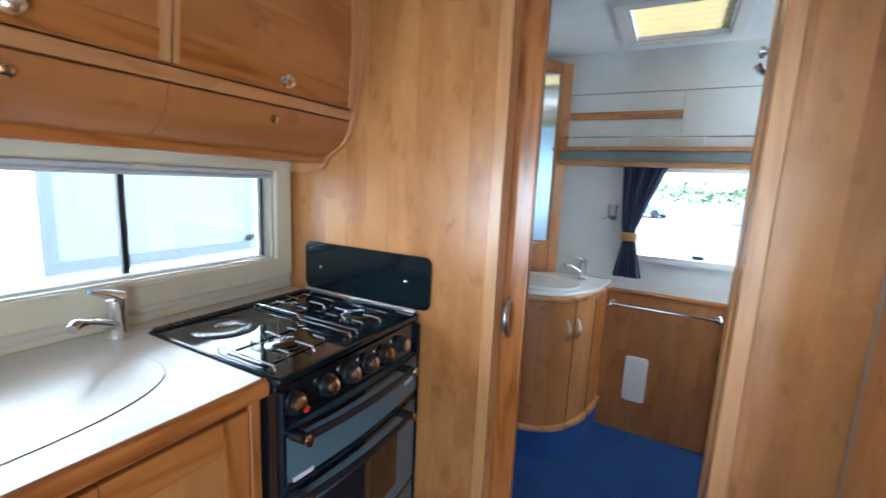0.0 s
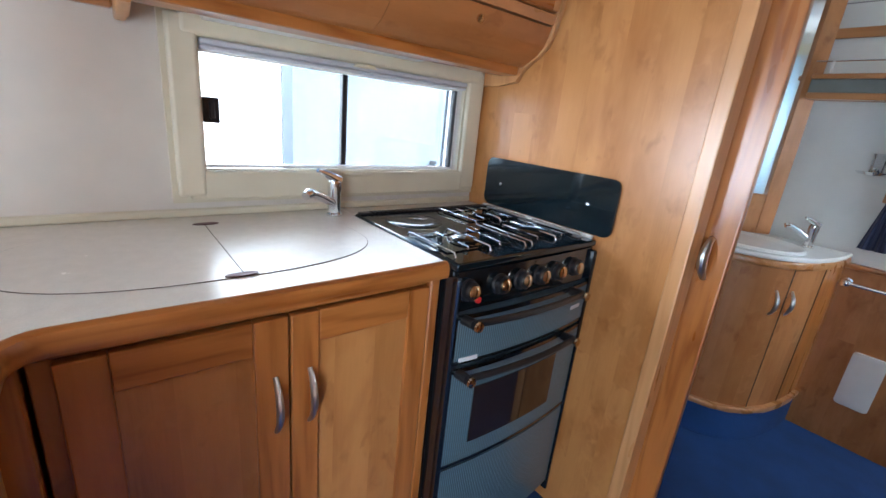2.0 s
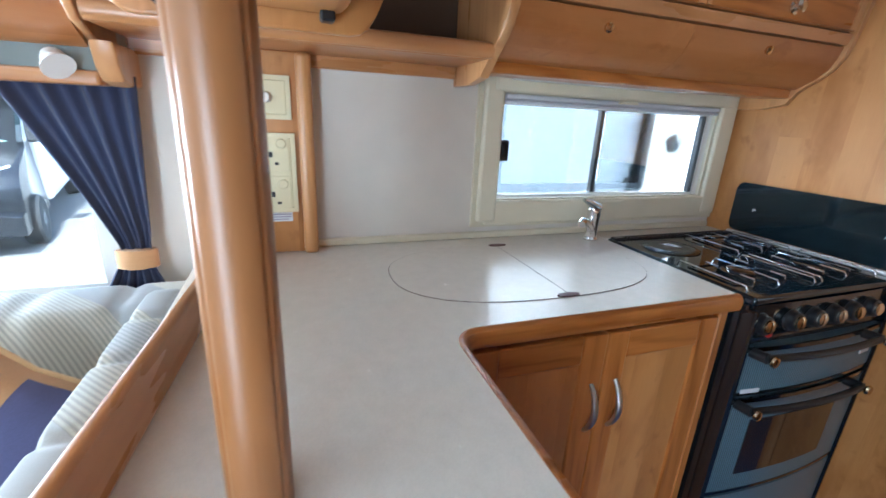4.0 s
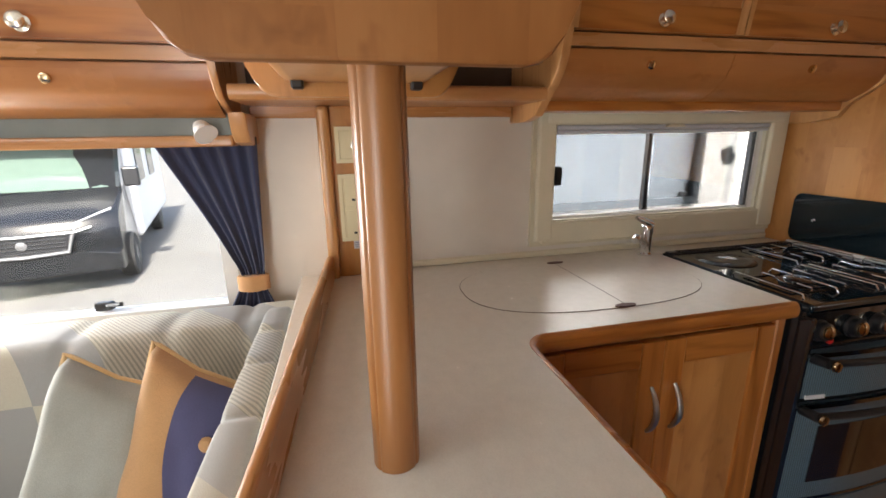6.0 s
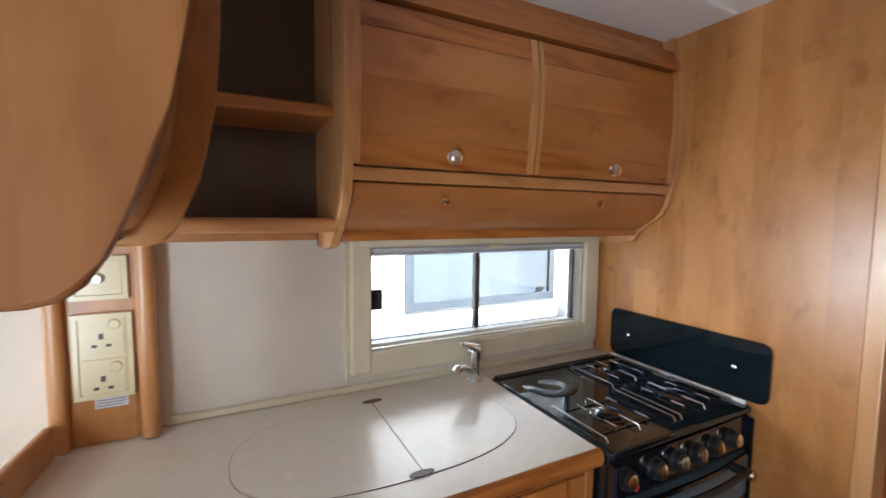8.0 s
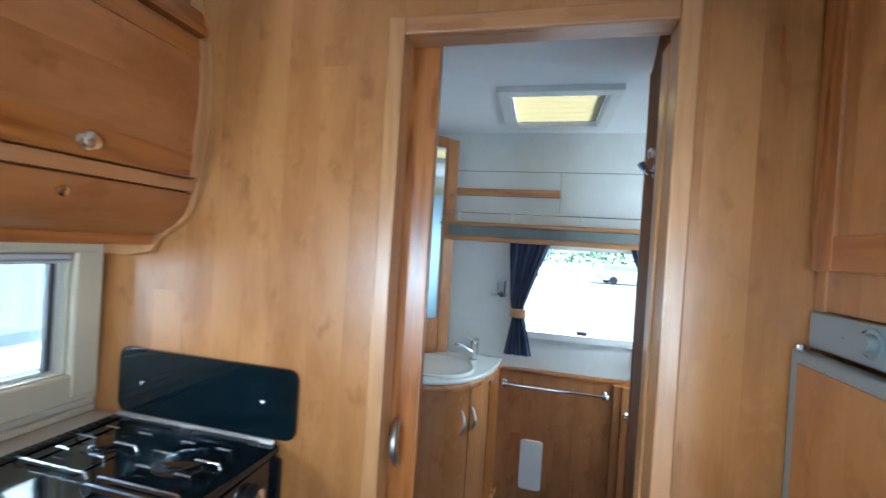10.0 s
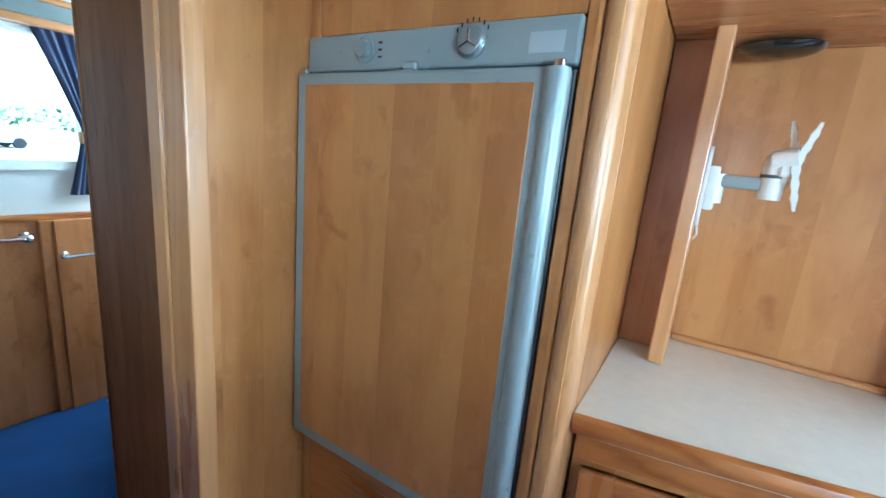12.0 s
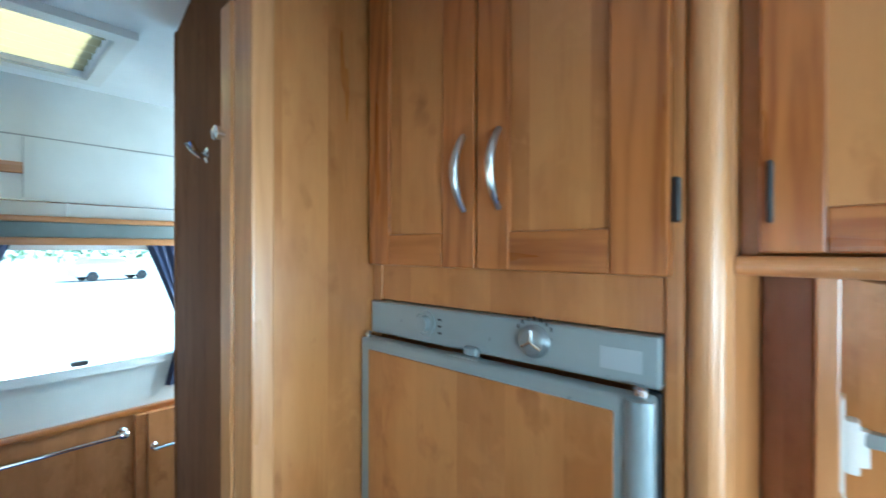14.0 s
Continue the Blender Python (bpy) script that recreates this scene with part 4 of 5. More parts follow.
sw = plate("aerial_socket", "ivory aerial socket plate with one outlet", -1.500, -1.402, 1.231, 1.322, "socket")
part("outlet", lathe([(0.011, 0), (0.011, 0.004), (0.007, 0.005), (0.007, 0.012), (0.003, 0.012)], (0.0494, -1.451, 1.276), (1, 0, 0), 16), SATIN, sw)
so = plate("double_socket", "ivory double mains socket with two switches", -1.500, -1.398, 1.023, 1.202, "socket")
for zc in (1.157, 1.067):
    part("half_plate", box((0.0494, -1.486, zc - 0.040), (0.0515, -1.412, zc + 0.040), 0.001), SOCKET_IVORY, so)
    part("pin_hole", box((0.0508, -1.455, zc - 0.008), (0.0521, -1.447, zc + 0.004), 0), BLACK_PLASTIC, so)
    for s in (-1, 1):
        part("pin_hole", box((0.0508, -1.451 + s * 0.012 - 0.0045, zc - 0.025), (0.0521, -1.451 + s * 0.012 + 0.0045, zc - 0.019), 0), BLACK_PLASTIC, so)
    part("switch", lathe([(0.011, 0), (0.011, 0.003), (0.009, 0.005)], (0.0512, -1.428, zc + 0.022), (1, 0, 0), 18), SOCKET_IVORY, so)
tag = thing("label_sticker", (0.041, -1.44, 1.0), "small pale sticker with unreadable lilac print", "sticker")
part("paper", box((0.0401, -1.470, 0.998), (0.0407, -1.412, 1.020), 0), WHITE_LABEL, tag)
for k in range(3):
    part("print_bar", box((0.0406, -1.466, 1.002 + 0.006 * k), (0.0409, -1.416 - 0.006 * (k == 0), 1.0045 + 0.006 * k), 0), LABEL_BAR, tag)

# ---- cooker ----
ck = thing("cooker", (0.28, -0.26, 0), "black gas cooker with six knobs and blue-grey doors", "cooker")
YC = -0.258


def bow_x(y, x0, bow=0.020):
    return x0 + bow * (1 - ((y - YC) / 0.255) ** 2)


def bowed_front(y0, y1, z0, z1, x0, thick=0.02, bow=0.020):
    return surface(lambda u, v: (bow_x(y0 + (y1 - y0) * u, x0, bow), y0 + (y1 - y0) * u, z0 + (z1 - z0) * v), 18, 1, (-thick, 0, 0))


part("body", box((0.09, -0.512, 0.05), (0.535, -0.004, 0.905), 0.003), BLACK_ENAMEL, ck)
part("side_edge", box((0.505, -0.514, 0.05), (0.556, -0.500, 0.895), 0.004), BLACK_ENAMEL, ck)
part("side_edge", box((0.505, -0.016, 0.05), (0.556, -0.003, 0.895), 0.004), BLACK_ENAMEL, ck)
part("hob", box((0.092, -0.514, 0.905), (0.548, -0.006, 0.924), 0.006, 3), BLACK_GLASS, ck, "glossy black hob top")
part("hob_rim", box((0.092, -0.018, 0.9235), (0.535, -0.0055, 0.9335), 0.003), WHITE_PLASTIC, ck, "pale edge strip")
vent = part("vent_strip", box((0.094, -0.505, 0.9235), (0.118, -0.02, 0.929), 0.002), BLACK_PLASTIC, ck)
for k in range(30):
    part("vent_rib", box((0.099, -0.47 + 0.0145 * k, 0.9285), (0.115, -0.464 + 0.0145 * k, 0.9315), 0.001), BLACK_ENAMEL, vent)
part("hotplate", lathe([(0.078, 0), (0.078, 0.002), (0.073, 0.004), (0.03, 0.004), (0.026, 0.003), (0.002, 0.003)], (0.215, -0.395, 0.9235), n=40), HOTPLATE, ck, "round grey electric hotplate")
for bx, by, r in ((0.215, -0.135, 0.034), (0.42, -0.135, 0.046), (0.42, -0.385, 0.036)):
    b = part("burner", lathe([(r * 1.2, 0), (r * 1.2, 0.003), (r * 0.9, 0.004), (r * 0.9, 0.008), (r * 0.8, 0.0105), (0.002, 0.011)], (bx, by, 0.9235), n=30), BLACK_ENAMEL, ck)
    part("burner_ring", lathe([(r * 1.25, 0.0), (r * 1.25, 0.002), (r * 1.2, 0.0025)], (bx, by, 0.9237), n=30), BLACK_ENAMEL, b)


def pan_support(c, y0, y1):
    """Polished bars over a low dark ring round one burner."""
    h = 0.9335
    ym = (y0 + y1) / 2
    ring = part("pan_support", wall_with_hole("z", 0.9242, 0.9270, c - 0.062, c + 0.062, y0, y1, [(c - 0.058, y0 + 0.004, c + 0.058, y1 - 0.004)]), BLACK_ENAMEL, ck, "dark enamelled support ring")
    lines = [[(c - 0.092, y, 0.9237), (c - 0.086, y, h), (c + 0.086, y, h), (c + 0.092, y, 0.9237)] for y in (y0, y1)]
    for s in (-1, 1):
        lines.append([(c + s * 0.024, ym, h + 0.001), (c + s * 0.078, ym, h + 0.001), (c + s * 0.084, ym, 0.9237)])
        for o in (-0.052, 0.052):
            lines.append([(c + s * 0.028, ym + o, h), (c + s * 0.062, ym + o, h), (c + s * 0.062, ym + o, 0.9262)])
    for line in lines:
        part("bar", tube(line, 0.0021, 8), STEEL_WIRE, ring)


pan_support(0.215, -0.240, -0.030)
pan_support(0.42, -0.240, -0.030)
pan_support(0.42, -0.490, -0.265)

part("control_panel", bowed_front(-0.503, -0.012, 0.812, 0.903, 0.541, 0.02, 0.008), BLACK_ENAMEL, ck)
for i, y in enumerate((-0.475, -0.383, -0.312, -0.244, -0.176, -0.099)):
    x = bow_x(y, 0.541, 0.008)
    kb = part("knob", lathe([(0.025, 0), (0.0255, 0.004), (0.022, 0.007), (0.021, 0.018), (0.017, 0.020)], (x, y, 0.860), (1, 0, 0.1), 24), BLACK_PLASTIC, ck)
    part("knob_cap", lathe([(0.0155, 0), (0.0155, 0.006), (0.011, 0.009), (0.002, 0.010)], (x + 0.019, y, 0.862), (1, 0, 0.1), 24), BRASS if i in (0, 1, 4) else KNOB, kb, "pale brass knob face")
part("ignition_button", lathe([(0.008, 0), (0.008, 0.006), (0.005, 0.008)], (0.549, -0.448, 0.835), (1, 0, 0), 16), RED, ck, "small red button")


def oven_door(z0, z1, window=None, label=""):
    d = part("oven_door", bowed_front(-0.502, -0.013, z0, z1, 0.548, 0.03), OVEN_FACE, ck, label)
    part("door_edge", bowed_front(-0.502, -0.013, z1 - 0.010, z1, 0.5495, 0.006), BLACK_ENAMEL, d)
    part("door_edge", bowed_front(-0.502, -0.013, z0, z0 + 0.008, 0.5495, 0.006), BLACK_ENAMEL, d)
    if window:
        y0, y1, a, b = window
        part("oven_window", bowed_front(y0, y1, a, b, 0.550, 0.004), OVEN_GLASS, d, "dark brown glass window")
    zh = z1 - 0.008
    y0, y1 = -0.482, -0.108
    bar = [(bow_x(y0 + (y1 - y0) * k / 14, 0.578, 0.026), y0 + (y1 - y0) * k / 14, zh) for k in range(15)]
    part("door_handle", join(tube(bar, 0.0085, 10), *(tube([(0.548, y, zh - 0.004), (bow_x(y, 0.580, 0.026), y, zh)], 0.012, 12) for y in (y0, y1))), BLACK_PLASTIC, d)
    for y in (y0, y1):
        part("handle_cap", lathe([(0.011, 0), (0.0125, 0.003), (0.011, 0.008), (0.003, 0.010)], (bow_x(y, 0.588, 0.026), y, zh), (1, 0, 0), 18), BRASS, d, "brass end cap")
    return d


g = oven_door(0.684, 0.806)
o = oven_door(0.395, 0.672, (-0.430, -0.125, 0.452, 0.612))
part("drawer_front", bowed_front(-0.502, -0.013, 0.09, 0.386, 0.548, 0.03), OVEN_FACE, ck)
part("maker_plate", bowed_front(-0.485, -0.435, 0.690, 0.700, 0.5505, 0.003), WHITE_LABEL, g)
part("maker_plate", bowed_front(-0.09, -0.045, 0.735, 0.745, 0.5505, 0.003), WHITE_LABEL, g)

splash = thing("splashback", (0.33, -0.004, 0.93), "dark smoked glass splashback with rounded corners screwed to the bulkhead", "splashback")
part("panel", prism(rounded(0.090, 0.936, 0.584, 1.094, 0.022), "y", -0.011, -0.002, 0.002), BLACK_GLASS, splash)
for x, z in ((0.163, 1.012), (0.500, 1.014)):
    part("screw", lathe([(0.006, 0), (0.006, 0.002), (0.003, 0.004)], (x, -0.0108, z), (0, -1, 0), 12), CHROME, splash)

# ---- fridge unit ----
fu = thing("fridge_cabinet", (1.8, -0.27, 0), "tall pear wood cabinet built round the fridge, with two doors above", "tall cabinet")
part("carcass", box((1.56, -0.528, 0.0), (2.06, -0.001, 1.944), 0.002), WOOD_Z, fu)
part("face_strip", box((1.532, -0.026, 0.0), (1.561, -0.001, 1.944), 0.002), WOOD_Z, fu)
part("face_strip", box((1.532, -0.532, 0.0), (1.561, -0.511, 1.944), 0.002), WOOD_Z, fu)
part("face_rail", box((1.534, -0.511, 1.324), (1.561, -0.026, 1.400), 0.002), WOOD_Z, fu)
part("face_rail", box((1.532, -0.511, 0.0), (1.561, -0.026, 0.500), 0.002), SOLID_Y, fu)
for a, b, h in ((-0.256, -0.008, -0.236), (-0.519, -0.260, -0.300)):
    shaker(fu, "x", 1.533, a, b, 1.390, 1.93, -1, (0.065, 0.056), 0.055, WOOD_Z, (h, 1.478, 1.592))
for z in (1.475, 1.84):
    part("hinge", box((1.522, -0.528, z - 0.025), (1.533, -0.518, z + 0.025), 0.002), BLACK_PLASTIC, fu, "dark metal hinge")
    part("hinge", box((1.522, -0.009, z - 0.025), (1.533, -0.002, z + 0.025), 0.002), BLACK_PLASTIC, fu, "dark metal hinge")

fu.location.x += 0.013
fr = thing("fridge", (1.54, -0.26, 0.505), "grey fridge with a pear wood door panel set into the cabinet", "fridge")
part("control_panel", box((1.528, -0.509, 1.262), (1.560, -0.006, 1.322), 0.004, 2), FRIDGE_GREY, fr)
dr = part("door", box((1.506, -0.506, 0.512), (1.534, -0.003, 1.256), 0.005, 3), FRIDGE_GREY, fr)
part("wood_panel", box((1.5035, -0.466, 0.538), (1.508, -0.028, 1.236), 0.001), WOOD_Z, dr, "pear wood inlay panel")
part("rounded_edge", tube([(1.512, -0.492, 0.514), (1.512, -0.492, 0.9), (1.512, -0.492, 1.254)], 0.016, 18), FRIDGE_GREY, dr)
part("door_seal", box((1.534, -0.508, 0.512), (1.543, -0.488, 1.258), 0.002), BLACK_PLASTIC, fr)
for y in (-0.012, -0.492):
    part("hinge_pin", lathe([(0.008, 0), (0.008, 0.008), (0.004, 0.011)], (1.516, y, 1.256), n=14), CHROME, fr)
part("latch", join(box((1.510, -0.268, 1.245), (1.53, -0.208, 1.258), 0.003, 2), box((1.518, -0.262, 1.258), (1.53, -0.236, 1.272), 0.003)), FRIDGE_GREY, fr)
dial = part("dial", lathe([(0.023, 0), (0.023, 0.003), (0.020, 0.005), (0.018, 0.010), (0.016, 0.011), (0.002, 0.011)], (1.528, -0.353, 1.295), (-1, 0, 0), 28), plain("brushed_grey_metal", (0.30, 0.33, 0.34), 0.32, 0.6), fr)
for k in range(3):
    a = radians(90 + 120 * k)
    part("dial_spoke", tube([(1.5165, -0.353, 1.295), (1.5165, -0.353 + 0.016 * math.cos(a), 1.295 + 0.016 * math.sin(a))], 0.0020, 6), CHROME, dial)
for k in range(7):
    a = radians(35 + 18 * k)
    part("dial_mark", box((1.5268, -0.353 + 0.031 * math.cos(a) - 0.001, 1.295 + 0.031 * math.sin(a) - 0.003), (1.5283, -0.353 + 0.031 * math.cos(a) + 0.001, 1.295 + 0.031 * math.sin(a) + 0.003), 0), BLACK_PLASTIC, dial)
sel = part("selector", lathe([(0.022, 0), (0.022, 0.003), (0.0195, 0.004), (0.0195, 0.0015), (0.014, 0.0015), (0.013, 0.013), (0.002, 0.013)], (1.528, -0.148, 1.295), (-1, 0, 0), 28), FRIDGE_GREY, fr)
for k in range(3):
    part("selector_mark", box((1.5268, -0.184, 1.281 + 0.011 * k), (1.5283, -0.177, 1.284 + 0.011 * k), 0), BLACK_PLASTIC, sel)

part("rating_label", box((1.5272, -0.490, 1.277), (1.5285, -0.442, 1.303), 0), plain("silvery_label", (0.40, 0.44, 0.46), 0.3), fr, "pale rating label")
fr.location.x += 0.008
pil = thing("corner_pillar", (1.56, -0.56, 0), "smooth rounded pear wood pillar beside the fridge", "pillar")
part("shaft", prism([(1.60, -0.5325)] + arc(1.553, -0.5505, 0.018, 90, 200, 8) + arc(1.555, -0.5510, 0.018, 200, 270, 8) + [(1.62, -0.569), (1.62, -0.5325)], "z", 0.0, 1.944, 0.0), TRIM_Z, pil)
part("side_board", box((1.60, -0.5695, 0.70), (1.78, -0.533, 1.944), 0.002), WOOD_Z, pil)
part("recess_board", box((1.78, -0.5680, 0.70), (2.078, -0.5335, 1.944), 0.002), WOOD_Z, pil)

# ---- television corner ----
tvc = thing("low_cabinet", (1.85, -1.05, 0), "pear wood low cabinet with framed doors under a cream top", "cabinet")
part("carcass", prism([(1.645, -0.570), (1.74, -1.04), (1.79, -1.62), (2.078, -1.62), (2.078, -0.570)], "z", 0.0, 0.726, 0.003), WOOD_Z, tvc)


def slanted(u0, u1, z0, z1, out, th):
    """A slab on the cabinet's slanting front, u along it."""
    p, q = Vector((1.645, -0.570)), Vector((1.74, -1.04))
    d = (q - p).normalized()
    n = Vector((d.y, -d.x))
    n = n if n.x < 0 else -n
    pts = [p + d * u0 + n * out, p + d * u1 + n * out, p + d * u1 + n * (out + th), p + d * u0 + n * (out + th)]
    return prism([(v.x, v.y) for v in pts], "z", z0, z1, 0.003, 1)


part("top_rail", slanted(0.0, 0.455, 0.655, 0.724, 0.0, 0.012), SOLID_Y, tvc)
lo_door = part("door", slanted(0.015, 0.40, 0.08, 0.640, 0.001, 0.012), WOOD_Z, tvc)
part("stile", slanted(0.015, 0.07, 0.08, 0.640, 0.001, 0.019), SOLID_Z, lo_door)
part("stile", slanted(0.345, 0.40, 0.08, 0.640, 0.001, 0.019), SOLID_Z, lo_door)
part("rail", slanted(0.07, 0.345, 0.585, 0.640, 0.001, 0.018), SOLID_Y, lo_door)
part("rail", slanted(0.07, 0.345, 0.08, 0.135, 0.001, 0.018), SOLID_Y, lo_door)
tvt = thing("television_shelf", (1.8, -1.0, 0.727), "cream laminate top with a rounded wood front edge", "worktop")
front = [(1.588, -0.570), (1.612, -0.70), (1.645, -0.85), (1.686, -1.03), (1.712, -1.2), (1.725, -1.4), (1.73, -1.62)]
part("top", prism([(2.078, -0.570), (2.078, -1.62)] + front[::-1], "z", 0.727, 0.762, 0.001), WORKTOP, tvt)
part("lipping", lipping(front[::-1], 0.732, 0.7635, 0.014), SOLID_Y, tvt, "rounded wood edge")
structure("wall_panel", box((2.060, -1.62, 0.7625), (2.079, -0.570, 1.40), 0.002), WOOD_Z, "pear wood wall panel behind the television shelf", "wall panel")
bat = thing("bracket_board", (1.95, -0.64, 0.762), "upright pear wood board carrying the television bracket", "board")
part("board", box((1.875, -0.668, 0.7628), (2.059, -0.640, 1.398), 0.003, 2), TRIM_Z, bat)
part("back_strip", box((1.96, -0.640, 0.7628), (2.059, -0.5685, 1.398), 0.002), WOOD_DARK, bat)
base_strip = structure("trim_shelf", box((2.046, -1.087, 0.7628), (2.0595, -0.669, 0.776), 0.003), TRIM_Y, "thin pear wood strip along the back of the shelf", "trim")
colp = thing("rounded_column", (1.98, -1.16, 0.762), "wide rounded pear wood column at the end of the shelf", "column")
part("shaft", prism([(2.059, -1.088)] + arc(1.99, -1.16, 0.072, 90, 180, 10) + [(1.918, -1.42), (2.059, -1.42)], "z", 0.7628, 1.398, 0.0), TRIM_Z, colp)

tc = thing("wall_cupboard", (1.85, -1.1, 1.385), "pear wood wall cupboard with framed and dark glass doors", "wall cupboard")
part("carcass", box((1.640, -1.62, 1.412), (2.078, -0.570, 1.944), 0.002), WOOD_Z, tc)
part("bottom_rail", join(box((1.61, -1.62, 1.392), (2.078, -0.570, 1.413), 0.003), tube([(1.612, -0.570, 1.402), (1.612, -1.1, 1.402), (1.612, -1.62, 1.402)], 0.0115, 14)), TRIM_Y, tc, "rounded pale wood rail")
shaker(tc, "x", 1.640, -0.868, -0.590, 1.416, 1.93, -1, (0.080, 0.057), 0.050, WOOD_Z, (-0.822, 1.598, 1.712))
gd = part("glass_door", box((1.628, -1.128, 1.43), (1.634, -0.90, 1.92), 0), SMOKED, tc, "dark tinted glass")
for y0, y1, z0, z1, mm in ((-0.932, -0.876, 1.418, 1.93, SOLID_Z), (-1.152, -1.096, 1.418, 1.93, SOLID_Z), (-1.096, -0.932, 1.418, 1.440, SOLID_Y), (-1.096, -0.932, 1.88, 1.93, SOLID_Y)):
    part("frame_piece", box((1.622, y0, z0), (1.640, y1, z1), 0.003, 2), mm, gd)
part("hinge", box((1.616, -0.875, 1.47), (1.624, -0.867, 1.55), 0.002), BLACK_PLASTIC, tc)
part("hinge", box((1.612, -0.603, 1.45), (1.640, -0.597, 1.52), 0.002), BLACK_PLASTIC, tc)

lamp = thing("oval_light", (1.985, -0.75, 1.36), "flat oval black light under the wall cupboard", "light")
bm = bmesh.new()
bmesh.ops.create_uvsphere(bm, u_segments=28, v_segments=14, radius=1)
for v in bm.verts:
    v.co = Vector((1.998 + v.co.x * 0.050, -0.742 + v.co.y * 0.066, 1.384 + v.co.z * (0.022 if v.co.z < 0 else 0.008)))
part("housing", bm, BLACK_ENAMEL, lamp)

tb = thing("television_bracket", (1.92, -0.70, 1.04), "white metal television bracket with an X-shaped plate on a hinged arm", "bracket")
part("wall_plate", prism(rounded(1.905, 1.045, 1.945, 1.195, 0.012), "y", -0.6745, -0.6685, 0.001), WHITE_PLASTIC, tb)
part("pivot", lathe([(0.013, 0), (0.013, 0.055)], (1.925, -0.690, 1.092), n=18), WHITE_PLASTIC, tb)
part("pivot_block", box((1.910, -0.692, 1.078), (1.94, -0.6745, 1.16), 0.004, 2), WHITE_PLASTIC, tb)
part("arm", box((1.914, -0.768, 1.122), (1.934, -0.69, 1.146), 0.005, 2), FRIDGE_GREY, tb, "grey metal arm")
part("pivot", lathe([(0.018, 0), (0.019, 0.01), (0.019, 0.065), (0.014, 0.078)], (1.924, -0.772, 1.108), n=20), WHITE_PLASTIC, tb)
part("tilt_head", join(lathe([(0.015, 0), (0.015, 0.036)], (1.912, -0.766, 1.178), (-0.3, -0.9, 0.2), 20), box((1.90, -0.80, 1.15), (1.93, -0.775, 1.19), 0.004)), WHITE_PLASTIC, tb)
xp = bmesh.new()
xc = Vector((1.905, -0.796, 1.172))
for dy, dz in ((0.016, 0.072), (-0.018, 0.068), (0.016, -0.060), (-0.012, -0.078)):
    add_tube(xp, [xc + Vector((dy, dy, dz)) * (k / 7) for k in range(8)], [0.0085, 0.0095, 0.006, 0.0085, 0.0055, 0.0075, 0.0045, 0.003], 4)
part("cross_plate", xp, WHITE_PLASTIC, tb, "white X-shaped screen plate")
part("pivot_ring", lathe([(0.0195, 0), (0.0195, 0.006)], (1.924, -0.772, 1.146), n=20), GREY_TRIM, tb, "dark joint ring")
part("cable_tie", tube([(1.915, -0.672, 1.05), (1.913, -0.676, 1.03), (1.918, -0.671, 1.018)], 0.002, 6), WHITE_PLASTIC, tb)

# ---- washroom ----
structure("washroom_panel", box((0.58, 1.346, 0.001), (1.462, 1.3695, 0.772), 0.002), WOOD_DARK, "pear wood lower wall panel in the washroom", "wall panel")
structure("trim_cap", box((0.58, 1.336, 0.772), (2.07, 1.3695, 0.792), 0.004, 2), SOLID_X, "wood capping strip on the washroom panel", "trim")
structure("trim_post", box((1.462, 1.322, 0.001), (1.500, 1.3695, 0.7715), 0.004, 2), WOOD_DARK, "upright wood trim post on the washroom panel", "trim")
structure("washroom_side_panel", box((1.500, 1.312, 0.001), (2.07, 1.3695, 0.7715), 0.002), WOOD_DARK, "pear wood panel beside the upright post", "wall panel")
structure("washroom_wall_west", box((0.001, 0.30, 0.001), (0.25, 1.3695, 1.999), 0.002), WALL_WASH, "pale vinyl partition wall beside the basin", "wall")
seam = structure("wall_seam", join(box((0.53, 1.367, 1.797), (2.07, 1.3705, 1.8015), 0), box((1.157, 1.367, 1.59), (1.1595, 1.3705, 1.80), 0)), SEAM, "fine grey joint in the rear wall lining", "trim")
shower = thing("shower_screen", (1.75, 0.7, 0), "frosted pale blue shower screen in a cream frame", "shower screen")
part("panel", box((1.748, 0.40, 0.10), (1.754, 1.00, 1.80), 0), FROSTED, shower, "frosted blue acrylic panel")
part("frame_post", box((1.735, 1.00, 0.0), (1.767, 1.06, 1.86), 0.004, 2), SOCKET_IVORY, shower)
part("frame_post", box((1.735, 0.34, 0.0), (1.767, 0.40, 1.86), 0.004, 2), SOCKET_IVORY, shower)
part("frame_rail", box((1.737, 0.40, 1.80), (1.765, 1.00, 1.86), 0.004, 2), SOCKET_IVORY, shower)
part("frame_rail", box((1.737, 0.40, 0.0), (1.765, 1.00, 0.10), 0.004, 2), SOCKET_IVORY, shower)
rail = thing("towel_rail", (1.18, 1.32, 0.70), "chrome towel rail on round brackets", "towel rail")
part("bar", tube([(0.935, 1.312, 0.713), (1.426, 1.312, 0.713)], 0.0075, 14), CHROME, rail)
for x in (0.937, 1.424):
    part("bracket", join(lathe([(0.019, 0), (0.019, 0.006), (0.010, 0.012), (0.010, 0.034)], (x, 1.3462, 0.713), (0, -1, 0), 20), lathe([(0.013, -0.014), (0.016, -0.008), (0.016, 0.008), (0.013, 0.014)], (x, 1.312, 0.713), (1, 0, 0), 18)), CHROME, rail)
pl = thing("access_cover", (1.08, 1.34, 0.18), "white plastic cover plate with rounded corners on the panel", "cover plate")
part("plate", prism(rounded(1.040, 0.190, 1.150, 0.436, 0.014), "y", 1.333, 1.3462, 0.004, 2), WHITE_PLASTIC, pl)
